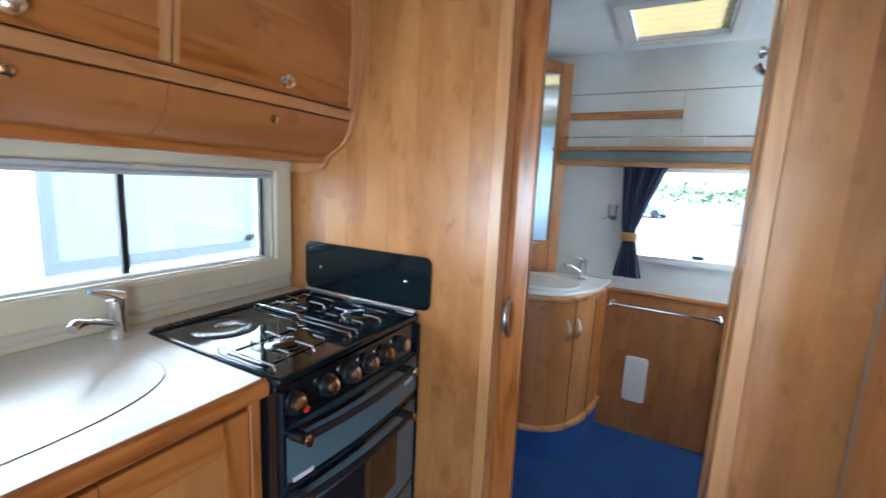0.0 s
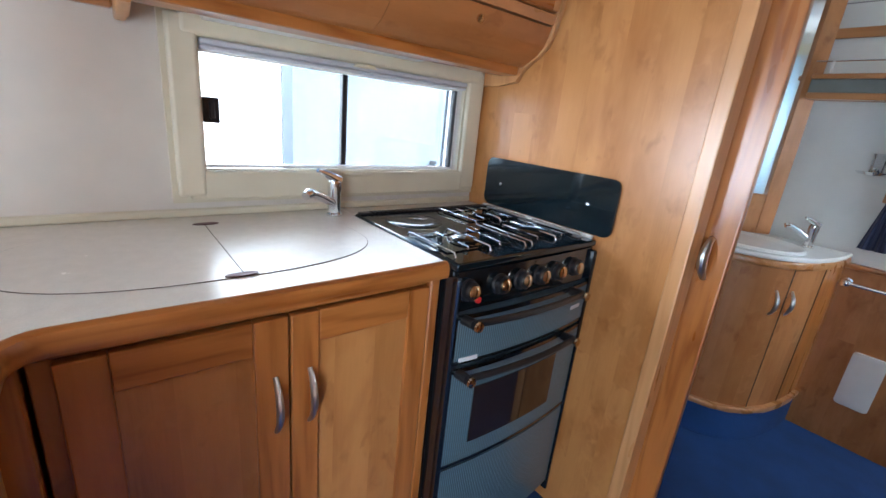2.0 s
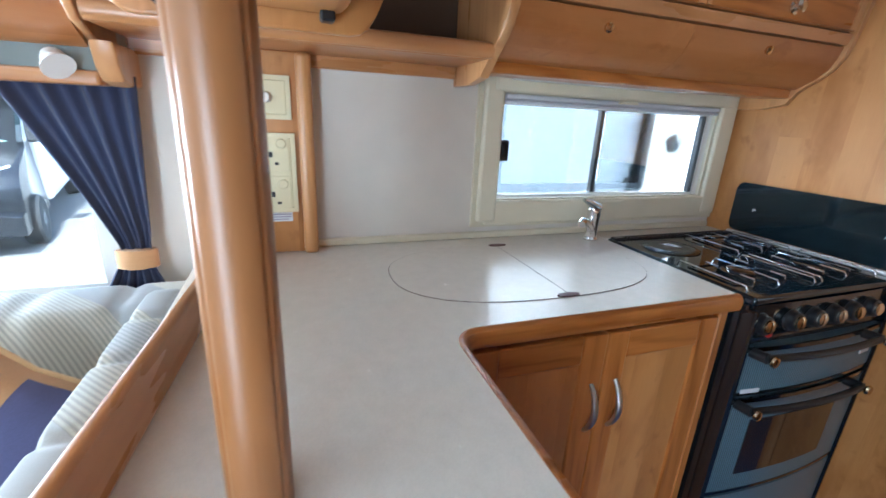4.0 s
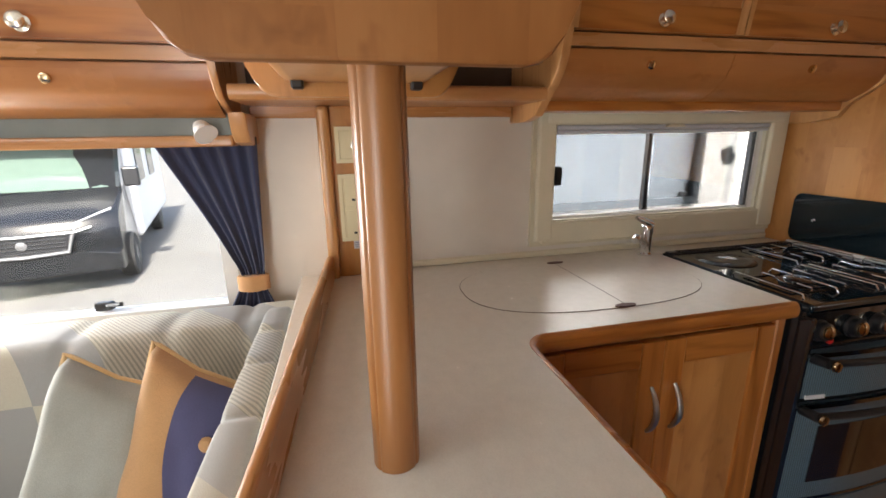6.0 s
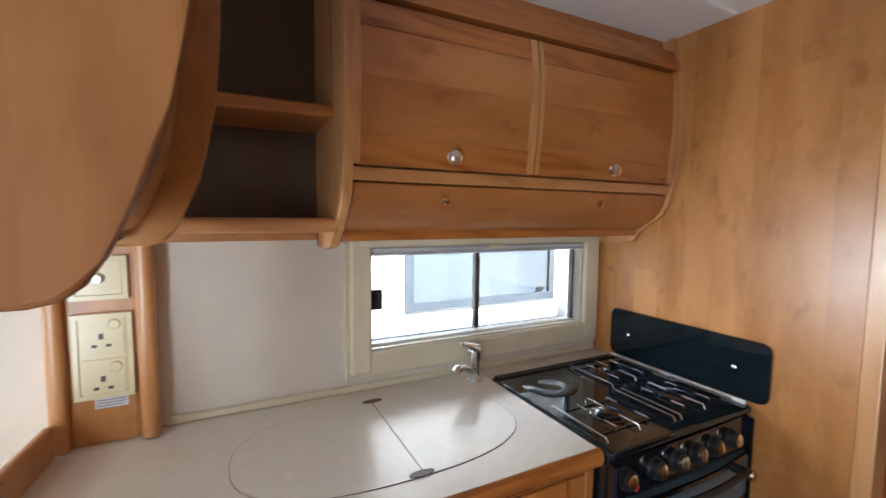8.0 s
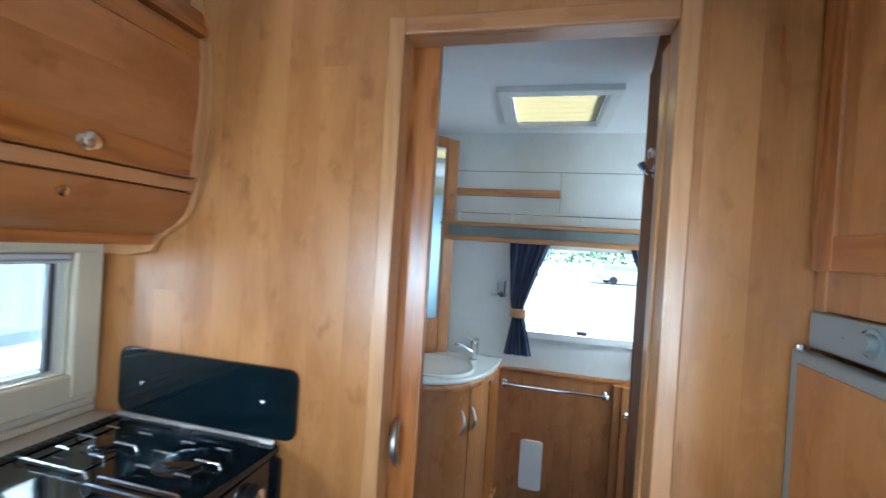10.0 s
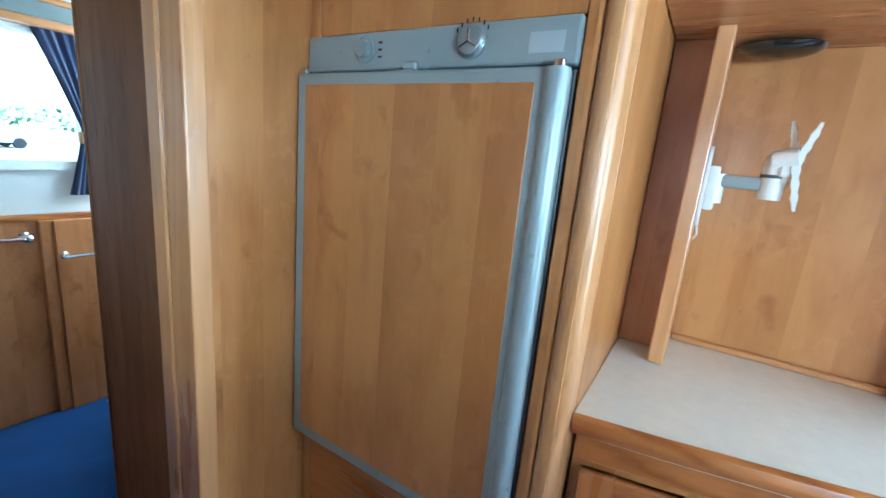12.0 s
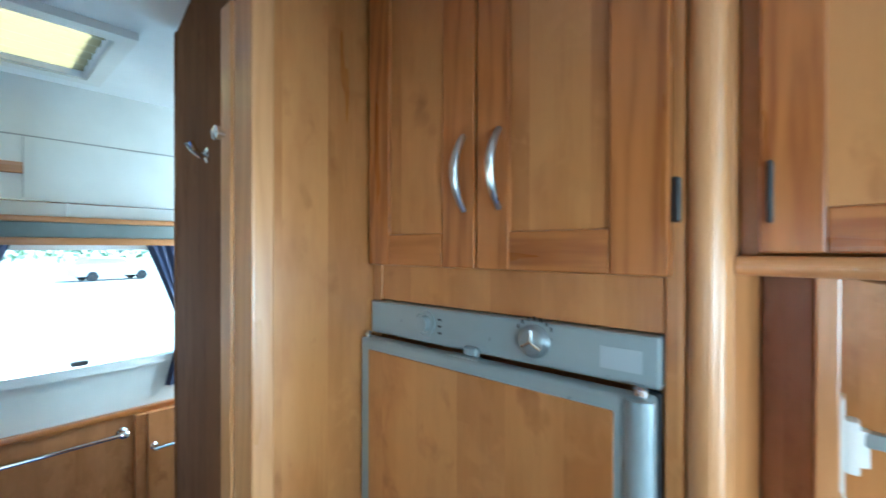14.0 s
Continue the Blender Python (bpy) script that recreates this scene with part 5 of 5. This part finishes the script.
part("inner_field", prism(rounded(1.050, 0.200, 1.140, 0.426, 0.010), "y", 1.3305, 1.3335, 0.001), WHITE_PLASTIC, pl)
hd = thing("panel_handle", (1.53, 1.30, 0.64), "chrome bar handle on the side panel", "handle")
part("bar", tube([(1.508, 1.275, 0.640), (1.66, 1.275, 0.640)], 0.006, 12), CHROME, hd)
part("bracket", lathe([(0.014, 0), (0.014, 0.005), (0.008, 0.010), (0.008, 0.04)], (1.520, 1.3122, 0.640), (0, -1, 0), 16), CHROME, hd)
vr = thing("floor_vent", (1.64, 1.26, 0.0), "small white round vent on the carpet by the panel", "vent")
part("ring", lathe([(0.026, 0.0), (0.044, 0.0), (0.046, 0.006), (0.042, 0.012), (0.032, 0.014), (0.026, 0.008)], (1.64, 1.255, 0.0), n=28), WHITE_PLASTIC, vr)
part("core", lathe([(0.025, 0), (0.025, 0.006), (0.006, 0.007)], (1.64, 1.255, 0.0), n=24), FRIDGE_GREY, vr)

# vanity
van_top = [(0.252, 1.345), (0.252, 0.80), (0.40, 0.802), (0.50, 0.804), (0.58, 0.808), (0.66, 0.818), (0.73, 0.842), (0.79, 0.884), (0.84, 0.945), (0.88, 1.035), (0.905, 1.13), (0.922, 1.24), (0.930, 1.345)]


def inset(pts, d, c=(0.40, 1.40)):
    out = []
    for x, y in pts:
        v = Vector((x - c[0], y - c[1]))
        out.append((x - v.x / max(v.length, 0.01) * d if x > 0.26 else x, y - v.y / max(v.length, 0.01) * d if y < 1.34 else y))
    return out


va = thing("vanity_unit", (0.75, 1.1, 0), "curved pear wood washbasin cupboard on a blue carpeted plinth", "vanity unit")
part("plinth", prism(inset(van_top, 0.012), "z", 0.001, 0.145, 0.004), CARPET, va, "blue carpeted plinth")
part("cupboard", prism(inset(van_top, 0.022), "z", 0.145, 0.792, 0.003), WOOD_DARK, va)
part("lower_moulding", prism(inset(van_top, 0.002), "z", 0.140, 0.166, 0.008, 2), TRIM_X, va)
part("upper_moulding", prism(inset(van_top, 0.006), "z", 0.786, 0.816, 0.009, 3), TRIM_X, va)
van_face = inset(van_top, 0.0215)
for k in (4, 8, 10):
    part("door_joint", tube([(*van_face[k], 0.168), (*van_face[k], 0.785)], 0.0022, 6), GAP, va)
side_pts = van_face[10:] + [(x - 0.01, y) for x, y in van_face[10:][::-1]]
part("side_facing", prism([(x + 0.003, y) for x, y in side_pts], "z", 0.168, 0.785, 0.0), SOLID_Z, va, "solid alder end facing")
for a, b in (((0.796, 0.925), -1), ((0.832, 0.985), 1)):
    bow_handle(va, (a[0], a[1], 0.595), (a[0], a[1], 0.695), (0.75, -0.66, 0), 0.006, 0.026)
hl = part("basin_top", prism(inset(van_top, 0.008), "z", 0.816, 0.834, 0.007, 3), CERAMIC, va)
rimm = bmesh.new()
rings = []
for k, (s, z) in enumerate(((1.0, 0.834), (1.0, 0.842), (0.96, 0.846), (0.91, 0.842), (0.86, 0.8385), (0.7, 0.8365), (0.4, 0.8355), (0.05, 0.8352))):
    rings.append([rimm.verts.new((x, y, z)) for x, y in oval(0.60, 1.045, 0.225 * s, 0.170 * s, 2.2, 40)])
for a, b in zip(rings, rings[1:]):
    for k in range(40):
        rimm.faces.new((a[k], a[(k + 1) % 40], b[(k + 1) % 40], b[k]))
rimm.faces.new(rings[-1])
part("bowl", rimm, CERAMIC, va, "white oval bowl")
mixer("basin_tap", "chrome single-lever tap on the washbasin", (0.790, 1.235, 0.834), (-0.085, -0.055, 0.09), (-0.03, -0.06, 0.02), 0.9)
mc = thing("mirror_cabinet", (0.4, 1.2, 0.836), "tall pear wood corner mirror cabinet above the washbasin", "mirror cabinet")
MB = Vector((0.615, 1.343))


def across_corner(a, b, out, th, z0, z1, bevel=0.003):
    """A slab on the cabinet's diagonal face; a, b run along it from its end at the rear wall."""
    d, n = Vector((-0.7071, -0.7071)), Vector((0.7071, -0.7071))
    q = [MB + d * a + n * out, MB + d * b + n * out, MB + d * b + n * (out + th), MB + d * a + n * (out + th)]
    return prism([(v.x, v.y) for v in q], "z", z0, z1, bevel)


part("body", prism([(0.615, 1.345), (0.252, 0.982), (0.252, 1.345)], "z", 0.836, 1.955, 0.0), WOOD_DARK, mc)
part("frame_side", across_corner(0.0, 0.062, 0.0, 0.020, 0.836, 1.95), WOOD_DARK, mc)
part("frame_side", across_corner(0.45, 0.51, 0.0, 0.020, 0.836, 1.965), WOOD_DARK, mc)
part("frame_base", across_corner(0.062, 0.45, 0.0, 0.016, 0.836, 1.015), WOOD_DARK, mc)
part("frame_top", across_corner(0.062, 0.45, 0.0, 0.016, 1.90, 1.955), WOOD_DARK, mc)
part("mirror", across_corner(0.062, 0.45, 0.001, 0.004, 1.015, 1.90, 0.0), MIRROR, mc, "silvered mirror")
part("mirror_pull", across_corner(0.13, 0.24, 0.016, 0.010, 1.000, 1.008), SATIN, mc)

soap = thing("soap_dish", (0.885, 1.33, 1.15), "clear tumbler and dish in a chrome wall holder", "soap dish")
part("wall_mount", lathe([(0.016, 0), (0.016, 0.006), (0.007, 0.012), (0.007, 0.03)], (0.885, 1.3695, 1.165), (0, -1, 0), 16), CHROME, soap)
part("dish", lathe([(0.004, 0.004), (0.04, 0.004), (0.050, 0.014), (0.047, 0.015), (0.038, 0.008), (0.004, 0.008)], (0.885, 1.320, 1.150), n=24), CHROME, soap)
part("tumbler", lathe([(0.021, 0), (0.025, 0.075), (0.022, 0.075), (0.019, 0.005)], (0.895, 1.322, 1.160), n=24), glass("clear_tumbler", (0.96, 0.97, 0.98), 0.6), soap)

pm = thing("window_pelmet", (1.3, 1.31, 1.42), "grey cloth pelmet with pear wood edges over the washroom window", "pelmet")
part("cloth_board", box((0.605, 1.285, 1.452), (2.07, 1.3695, 1.505), 0.003), PELMET, pm)
part("lower_edge", box((0.605, 1.278, 1.428), (2.07, 1.3695, 1.453), 0.004, 2), TRIM_X, pm)
part("shelf_edge", box((0.605, 1.270, 1.505), (2.07, 1.3695, 1.524), 0.004, 2), TRIM_X, pm)
rw = thing("shelf_rail", (1.3, 1.28, 1.524), "thin wire rail on small posts along the washroom shelf", "rail")
part("wire", tube([(0.605, 1.282, 1.572), (2.07, 1.282, 1.572)], 0.0028, 8), STEEL_WIRE, rw)
for x in (0.66, 0.93, 1.26, 1.58, 1.95):
    part("rail_post", tube([(x, 1.282, 1.5245), (x, 1.282, 1.574)], 0.004, 8), WHITE_PLASTIC, rw)
st = single("wall_batten", box((0.605, 1.352, 1.668), (1.158, 1.3695, 1.706), 0.003, 2), TRIM_X, (0, 0, 0), "plain pear wood batten across the rear wall", "batten")

rl = thing("rooflight", (1.12, 0.88, 1.96), "square washroom rooflight with a yellowed pleated blind", "rooflight", kind="structure")
part("outer_frame", wall_with_hole("z", 1.978, 1.9995, 0.885, 1.338, 0.735, 1.235, [(0.928, 0.785, 1.296, 1.19)]), WHITE_PLASTIC, rl)
part("inner_lip", wall_with_hole("z", 1.984, 2.035, 0.929, 1.295, 0.786, 1.189, [(0.937, 0.796, 1.287, 1.18)]), BLIND, rl)


def pleat(u, v):
    return (0.938 + 0.348 * u, 0.798 + 0.380 * v, 2.002 + 0.004 * math.sin(v * 2 * PI * 6))


part("blind", surface(pleat, 2, 72), YELLOW_BLIND, rl, "yellowed pleated blind cloth")
part("blind_bar", tube([(0.938, 0.803, 1.994), (1.286, 0.803, 1.994)], 0.006, 10), BLIND, rl)
part("dome", box((0.90, 0.74, 2.06), (1.34, 1.22, 2.065), 0), GLASS, rl).visible_shadow = False

# ---- lounge ----
sofa = thing("corner_sofa", (0.5, -2.2, 0), "corner sofa in cream, sand and blue-grey patterned cloth", "sofa")
part("base", box((0.002, -3.3, 0.0), (0.62, -1.64, 0.30), 0.01, 2), WOOD_Z, sofa)
part("seat_cushion", puffed((0.10, -3.2, 0.28), (0.72, -1.66, 0.545), 6, 18, 0.02, 3), SOFA, sofa)


def bolster(lo, hi, run, seams, seed):
    """A long padded cushion: a rounded section swept along the axis run, drawn in at its seams and ends."""
    a0, a1 = (lo[1], hi[1]) if run == "y" else (lo[0], hi[0])
    b0, b1 = (lo[0], hi[0]) if run == "y" else (lo[1], hi[1])
    section = rounded(-1, -1, 1, 1, 0.55, 8)
    cb, hb, cz, hz = (b0 + b1) / 2, (b1 - b0) / 2, (lo[2] + hi[2]) / 2, (hi[2] - lo[2]) / 2

    def f(u, v):
        a = a0 + (a1 - a0) * u
        w, z = section[int(round(v * len(section))) % len(section)]
        pinch = 1 - sum(0.035 * math.exp(-((a - q) / 0.012) ** 2) for q in seams)
        end = min(1, (min(u, 1 - u) * abs(a1 - a0) / 0.04)) ** 0.35
        k = pinch * (0.55 + 0.45 * end) * (1 + 0.012 * noise.noise(Vector((a * 7, w * 2 + seed, z * 2))))
        p = cb + hb * w * k
        return (p, a, cz + hz * z * (0.93 + 0.07 * end) * pinch) if run == "y" else (a, p, cz + hz * z * (0.93 + 0.07 * end) * pinch)

    return surface(f, 110, len(section))


part("back_cushion", bolster((0.03, -3.3, 0.40), (0.25, -1.60, 0.882), "y", (-1.74, -1.90, -2.09, -2.30, -2.55), 1), SOFA, sofa, "", 70)
part("side_cushion", bolster((0.16, -1.705, 0.40), (0.82, -1.612, 0.905), "x", (0.30, 0.44, 0.60), 7), SOFA, sofa, "", 70)


def scatter(name, label, top_near, top_far, down, wide, size, two, split_dir):
    """A scatter cushion by two points of its top edge and a direction down its face."""
    top_near, top_far = Vector(top_near), Vector(top_far)
    across = (top_far - top_near).normalized()
    up = -Vector(down).normalized()
    m = Matrix((across, up.cross(across).normalized(), up)).transposed().to_4x4()
    m.translation = top_near + across * (wide / 2) - up * size
    c = tuple(m.translation)
    t = thing(name, c, label, "cushion", "scatter cushions")
    n = 22
    half = size / 2

    def shape(u, v, side):
        x, y = (2 * u - 1), (2 * v - 1)
        edge = (1 - x ** 4) * (1 - y ** 4)
        pull = 1 - 0.06 * (1 - abs(x)) * abs(y) ** 3 - 0.06 * (1 - abs(y)) * abs(x) ** 3
        bumpy = 1 + 0.12 * noise.noise(Vector((x * 2.2, y * 2.2, side + c[1] * 9)))
        return m @ Vector((x * wide / 2 * pull, side * 0.070 * (max(edge, 0) ** 0.42) * bumpy, half + y * half * pull))

    for side in (-1, 1):
        part("cover", surface(lambda u, v: shape(u, v, side), n, n), two[0], t, "", 80)
    bm = surface(lambda u, v: (lambda a, b: shape(a, b, -1) + (m.to_3x3() @ Vector((0, -0.003, 0))))(*split_dir(u, v)), n, n)
    part("panel", bm, two[1], t, "contrasting navy panel", 80)
    rim = [shape(u, v, 0) for u, v in [(k / 16, 0) for k in range(16)] + [(1, k / 16) for k in range(16)] + [(1 - k / 16, 1) for k in range(16)] + [(0, 1 - k / 16) for k in range(17)]]
    part("piping", tube(rim, 0.005, 8), PIPING, t, "tan corded edge")
    return t, shape, m


c1, sh1, m1 = scatter("scatter_cushion", "sage grey scatter cushion with a navy lower panel and tan piping", (0.346, -2.010, 0.915), (0.374, -1.858, 0.842), (0.045, -0.020, -0.091), 0.195, 0.36, (SAGE, NAVY), lambda u, v: (u, v * (0.30 + 0.06 * math.sin(u * PI))))
c2, sh2, m2 = scatter("scatter_cushion", "orange scatter cushion with a buttoned navy corner and piping", (0.350, -1.862, 0.922), (0.382, -1.722, 0.832), (0.045, -0.020, -0.091), 0.185, 0.36, (SAND, NAVY), lambda u, v: (1 - u * (0.46 + 0.10 * math.sin(v * PI)), 0.36 + v * 0.62))
p = sh2(0.80, 0.70, -1)
part("button", lathe([(0.013, 0), (0.013, 0.004), (0.008, 0.009), (0.001, 0.010)], p, tuple(m2.to_3x3() @ Vector((0, -1, 0))), 16), SAND, c2, "covered tan button")

# ---- outside ----
GZ = -0.72
gr = bmesh.new()
gr.faces.new([gr.verts.new((x, y, GZ)) for x, y in ((-400, -400), (400, -400), (400, 400), (-400, 400))])
structure("ground", gr, GRAVEL, "pale dusty gravel yard reaching to the horizon", "ground")

nb = thing("parked_motorhome", (-2.2, 0.6, GZ), "white motorhome parked close beside, its window facing ours", "motorhome")
NX = -1.20
part("body", box((NX - 2.2, -1.25, GZ + 0.35), (NX, 4.6, 2.15), 0.08, 4), NEAR_WHITE, nb)
nw = part("window", wall_with_hole("x", NX - 0.01, NX + 0.022, -0.285, 0.855, 0.83, 1.56, [(-0.235, 0.88, 0.805, 1.50)]), NEIGHBOUR_TRIM, nb, "grey-framed caravan window")
part("pane", box((NX + 0.003, -0.235, 0.88), (NX + 0.008, 0.805, 1.50), 0), glass("tinted_caravan_pane", (0.40, 0.43, 0.47), 1.0), nw, "tinted acrylic pane").visible_shadow = False
part("catch", box((NX + 0.0085, 0.70, 0.895), (NX + 0.02, 0.76, 0.92), 0.003), BLACK_PLASTIC, nw)
part("waist_strip", box((NX - 0.005, -1.15, 0.66), (NX + 0.008, 4.5, 0.69), 0.003), GREY_TRIM, nb)
decal = bmesh.new()
ring = []
for k in range(22):
    a = 2 * PI * k / 22
    r = 0.055 * (1 + 0.55 * noise.noise(Vector((math.cos(a) * 1.6, math.sin(a) * 1.6, 4.2))))
    ring.append((1.06 + r * math.cos(a), 1.14 + 1.2 * r * math.sin(a)))
add_prism(decal, ring, "x", NX, NX + 0.006)
part("worn_sticker", decal, GREY_TRIM, nb, "ragged grey sticker")
for y in (-0.4, 3.3):
    wh = part("wheel", lathe([(0.20, -0.1), (0.33, -0.1), (0.34, -0.08), (0.34, 0.08), (0.33, 0.1), (0.20, 0.1)], (NX - 0.12, y, GZ + 0.34), (1, 0, 0), 28), RUBBER, nb)

# motorhome with a black cab, seen through the lounge window
CABP = pose(-5.15, -5.54, GZ, 0, 0, 15.3)


def put(bm):
    bmesh.ops.transform(bm, matrix=CABP, verts=bm.verts)
    return bm


mh = thing("parked_motorhome", (-6.5, -6.2, GZ), "motorhome with a black cab and a white body on the gravel", "motorhome")
# local x forward, y across; the nose is at x = 0
side_pts = [(-1.75, 0.35), (-0.15, 0.30), (0.0, 0.42), (0.03, 0.75), (-0.02, 0.98), (-0.16, 1.10), (-0.86, 1.30), (-1.55, 2.02), (-1.75, 2.10)]
cab = bmesh.new()
rows = []
for s in (-1.0, -0.93, -0.6, 0.0, 0.6, 0.93, 1.0):
    k = 1 - 0.10 * abs(s) ** 4
    rows.append([cab.verts.new((x * 1.0 - (0.20 * abs(s) ** 3 if x > -1.2 else 0), s * 1.0 * (1.0 if z < 1.2 else 1.0 - 0.13 * (z - 1.2) / 0.9), z)) for x, z in side_pts])
for a, b in zip(rows, rows[1:]):
    for i in range(len(side_pts)):
        j = (i + 1) % len(side_pts)
        cab.faces.new((a[i], a[j], b[j], b[i]))
cab.faces.new(rows[0][::-1])
cab.faces.new(rows[-1])
bmesh.ops.recalc_face_normals(cab, faces=cab.faces)
part("cab", put(cab), BLACK_PAINT, mh, "glossy black cab", 40)
ws = surface(lambda u, v: (-0.93 - 0.62 * v + 0.012 - 0.14 * abs(2 * u - 1) ** 3, (2 * u - 1) * (0.86 - 0.09 * v), 1.36 + 0.66 * v + 0.012), 16, 6, (0.0, 0, -0.01))
# The glass's green reflection is put into its base colour.
part("windscreen", put(ws), plain("windscreen_green_reflection", (0.07, 0.10, 0.085), 0.12), mh, "dark sloping windscreen")
part("grille", put(prism([(-0.42, 0.62), (0.42, 0.62), (0.50, 0.80), (0.46, 0.86), (-0.46, 0.86), (-0.50, 0.80)], "x", -0.02, 0.055, 0.01, 2)), BLACK_PLASTIC, mh)
gr_trim = bmesh.new()
add_tube(gr_trim, [(0.0, -0.72, 0.93), (0.05, -0.54, 0.88), (0.065, 0.0, 0.875), (0.05, 0.54, 0.88), (0.0, 0.72, 0.93)], 0.022, 8)
add_tube(gr_trim, [(0.05, -0.52, 0.86), (0.062, -0.45, 0.63), (0.07, 0.0, 0.61), (0.062, 0.45, 0.63), (0.05, 0.52, 0.86)], 0.026, 8)
part("grille_trim", put(gr_trim), ALLOY, mh, "bright grille surround")
for k in range(4):
    part("grille_bar", put(tube([(0.058, -0.44, 0.665 + 0.05 * k), (0.064, 0.44, 0.665 + 0.05 * k)], 0.008, 6)), BLACK_PAINT, mh)
part("badge", put(lathe([(0.055, 0), (0.055, 0.015), (0.03, 0.02)], (0.062, 0, 0.76), (1, 0, 0), 20)), ALLOY, mh)
for s in (-1, 1):
    lampm = surface(lambda u, v: (-0.05 - 0.30 * u + 0.02, s * (0.52 + 0.40 * u), 0.90 + 0.09 * u + (0.09 + 0.06 * u) * v), 8, 3, (-0.05, 0, 0))
    part("headlight", put(lampm), plain("headlamp_lens", (0.55, 0.57, 0.6), 0.12, 0.3), mh, "clear swept-back headlight")
    part("mirror", put(box((-1.18, s * 1.02 - 0.11 + 0.11 * s, 1.36), (-1.02, s * 1.02 + 0.11 + 0.11 * s, 1.66), 0.03, 3)), BLACK_PLASTIC, mh)
    part("side_window", put(prism([(-1.70, 1.38), (-1.05, 1.36), (-1.48, 1.94), (-1.70, 1.96)], "y", s * 0.94 - 0.03, s * 0.94 + 0.03, 0.005)), BLACK_GLASS, mh)
    fw = part("wheel", put(lathe([(0.20, -0.11), (0.31, -0.11), (0.34, -0.08), (0.34, 0.08), (0.31, 0.11), (0.20, 0.11)], (-0.80, s * 0.95, 0.34), (0, 1, 0), 32)), RUBBER, mh)
    part("rim", put(lathe([(0.03, 0.10), (0.06, 0.115), (0.19, 0.09), (0.215, 0.105), (0.215, 0.02), (0.03, 0.02)], (-0.80, s * 0.95, 0.34), (0, s, 0), 28)), ALLOY, fw)
    for k in range(5):
        a = 2 * PI * k / 5
        part("spoke_gap", put(box((-0.80 + 0.13 * math.cos(a) - 0.035, s * 1.05 - 0.015, 0.34 + 0.13 * math.sin(a) - 0.035), (-0.80 + 0.13 * math.cos(a) + 0.035, s * 1.05 + 0.015, 0.34 + 0.13 * math.sin(a) + 0.035), 0.012)), BLACK_PLASTIC, fw)
    rw2 = part("wheel", put(lathe([(0.20, -0.11), (0.31, -0.11), (0.34, -0.08), (0.34, 0.08), (0.31, 0.11), (0.20, 0.11)], (-4.9, s * 0.95, 0.34), (0, 1, 0), 32)), RUBBER, mh)
part("bumper", put(prism([(-1.0, 0.30), (1.0, 0.30), (1.0, 0.56), (0.6, 0.60), (-0.6, 0.60), (-1.0, 0.56)], "x", -0.30, 0.045, 0.03, 3)), BLACK_PAINT, mh)
part("living_body", put(box((-6.6, -1.08, 0.42), (-1.72, 1.08, 2.85), 0.10, 4)), NEAR_WHITE, mh, "white coachbuilt body")
part("overcab", put(prism([(-1.75, 2.06), (-1.0, 2.18), (-0.92, 2.45), (-1.25, 2.84), (-1.75, 2.85)], "y", -1.04, 1.04, 0.05, 3)), NEAR_WHITE, mh)
for x0, x1 in ((-3.1, -2.2), (-4.9, -3.9)):
    part("window", put(box((x0, 1.075, 1.35), (x1, 1.095, 1.95), 0.02, 2)), BLACK_GLASS, mh)

# clipped hedge and far vehicles
for i, (x0, y0, x1, y1) in enumerate(((-60, -64, -56, 44), (-44, 54, 60, 58))):
    hb = bmesh.new()
    rnd = random.Random(5 + i)
    for k in range(2600):
        c = Vector((rnd.uniform(x0, x1), rnd.uniform(y0, y1), GZ + rnd.uniform(0.2, 1) ** 0.7 * (2.6 + 1.5 * noise.noise(Vector((k * 0.01, i, 0))))))
        r = rnd.uniform(0.18, 0.42)
        d1 = Vector((rnd.gauss(0, 1), rnd.gauss(0, 1), rnd.gauss(0, 1))).normalized()
        d2 = d1.orthogonal().normalized()
        q = [hb.verts.new(c + d1 * r), hb.verts.new(c + d2 * r * 0.6), hb.verts.new(c - d1 * r), hb.verts.new(c - d2 * r * 0.6)]
        hb.faces.new(q)
    single("hedge", hb, LEAF, (0, 0, 0), "uneven green hedge along the far edge of the yard", "hedge", kind="stuff", smooth=0)


def far_car(c, turn, mat, label):
    t = thing("parked_car", (c[0], c[1], GZ), label, "car")
    m = pose(c[0], c[1], GZ, 0, 0, turn)

    def w(bm):
        bmesh.ops.transform(bm, matrix=m, verts=bm.verts)
        return bm

    part("body", w(prism([(-2.1, 0.3), (2.1, 0.3), (2.15, 0.7), (1.9, 0.88), (1.0, 0.98), (-2.0, 1.0), (-2.15, 0.75)], "y", -0.85, 0.85, 0.06, 3)), mat, t)
    part("cabin", w(prism([(-1.9, 0.98), (0.95, 0.96), (0.35, 1.46), (-1.4, 1.5)], "y", -0.72, 0.72, 0.07, 3)), plain("pale_car_glass", (0.35, 0.42, 0.48), 0.2), t)
    for x in (-1.35, 1.35):
        for y in (-0.78, 0.78):
            part("wheel", w(lathe([(0.18, -0.1), (0.31, -0.1), (0.31, 0.1), (0.18, 0.1)], (x, y, 0.31), (0, 1, 0), 20)), RUBBER, t)


far_car((7.5, 34.0), 10, NEAR_WHITE, "white car parked on the gravel behind")
far_car((-1.0, 36.0), -20, plain("silver_car_paint", (0.5, 0.52, 0.55), 0.25, 0.3), "silver car parked on the gravel behind")
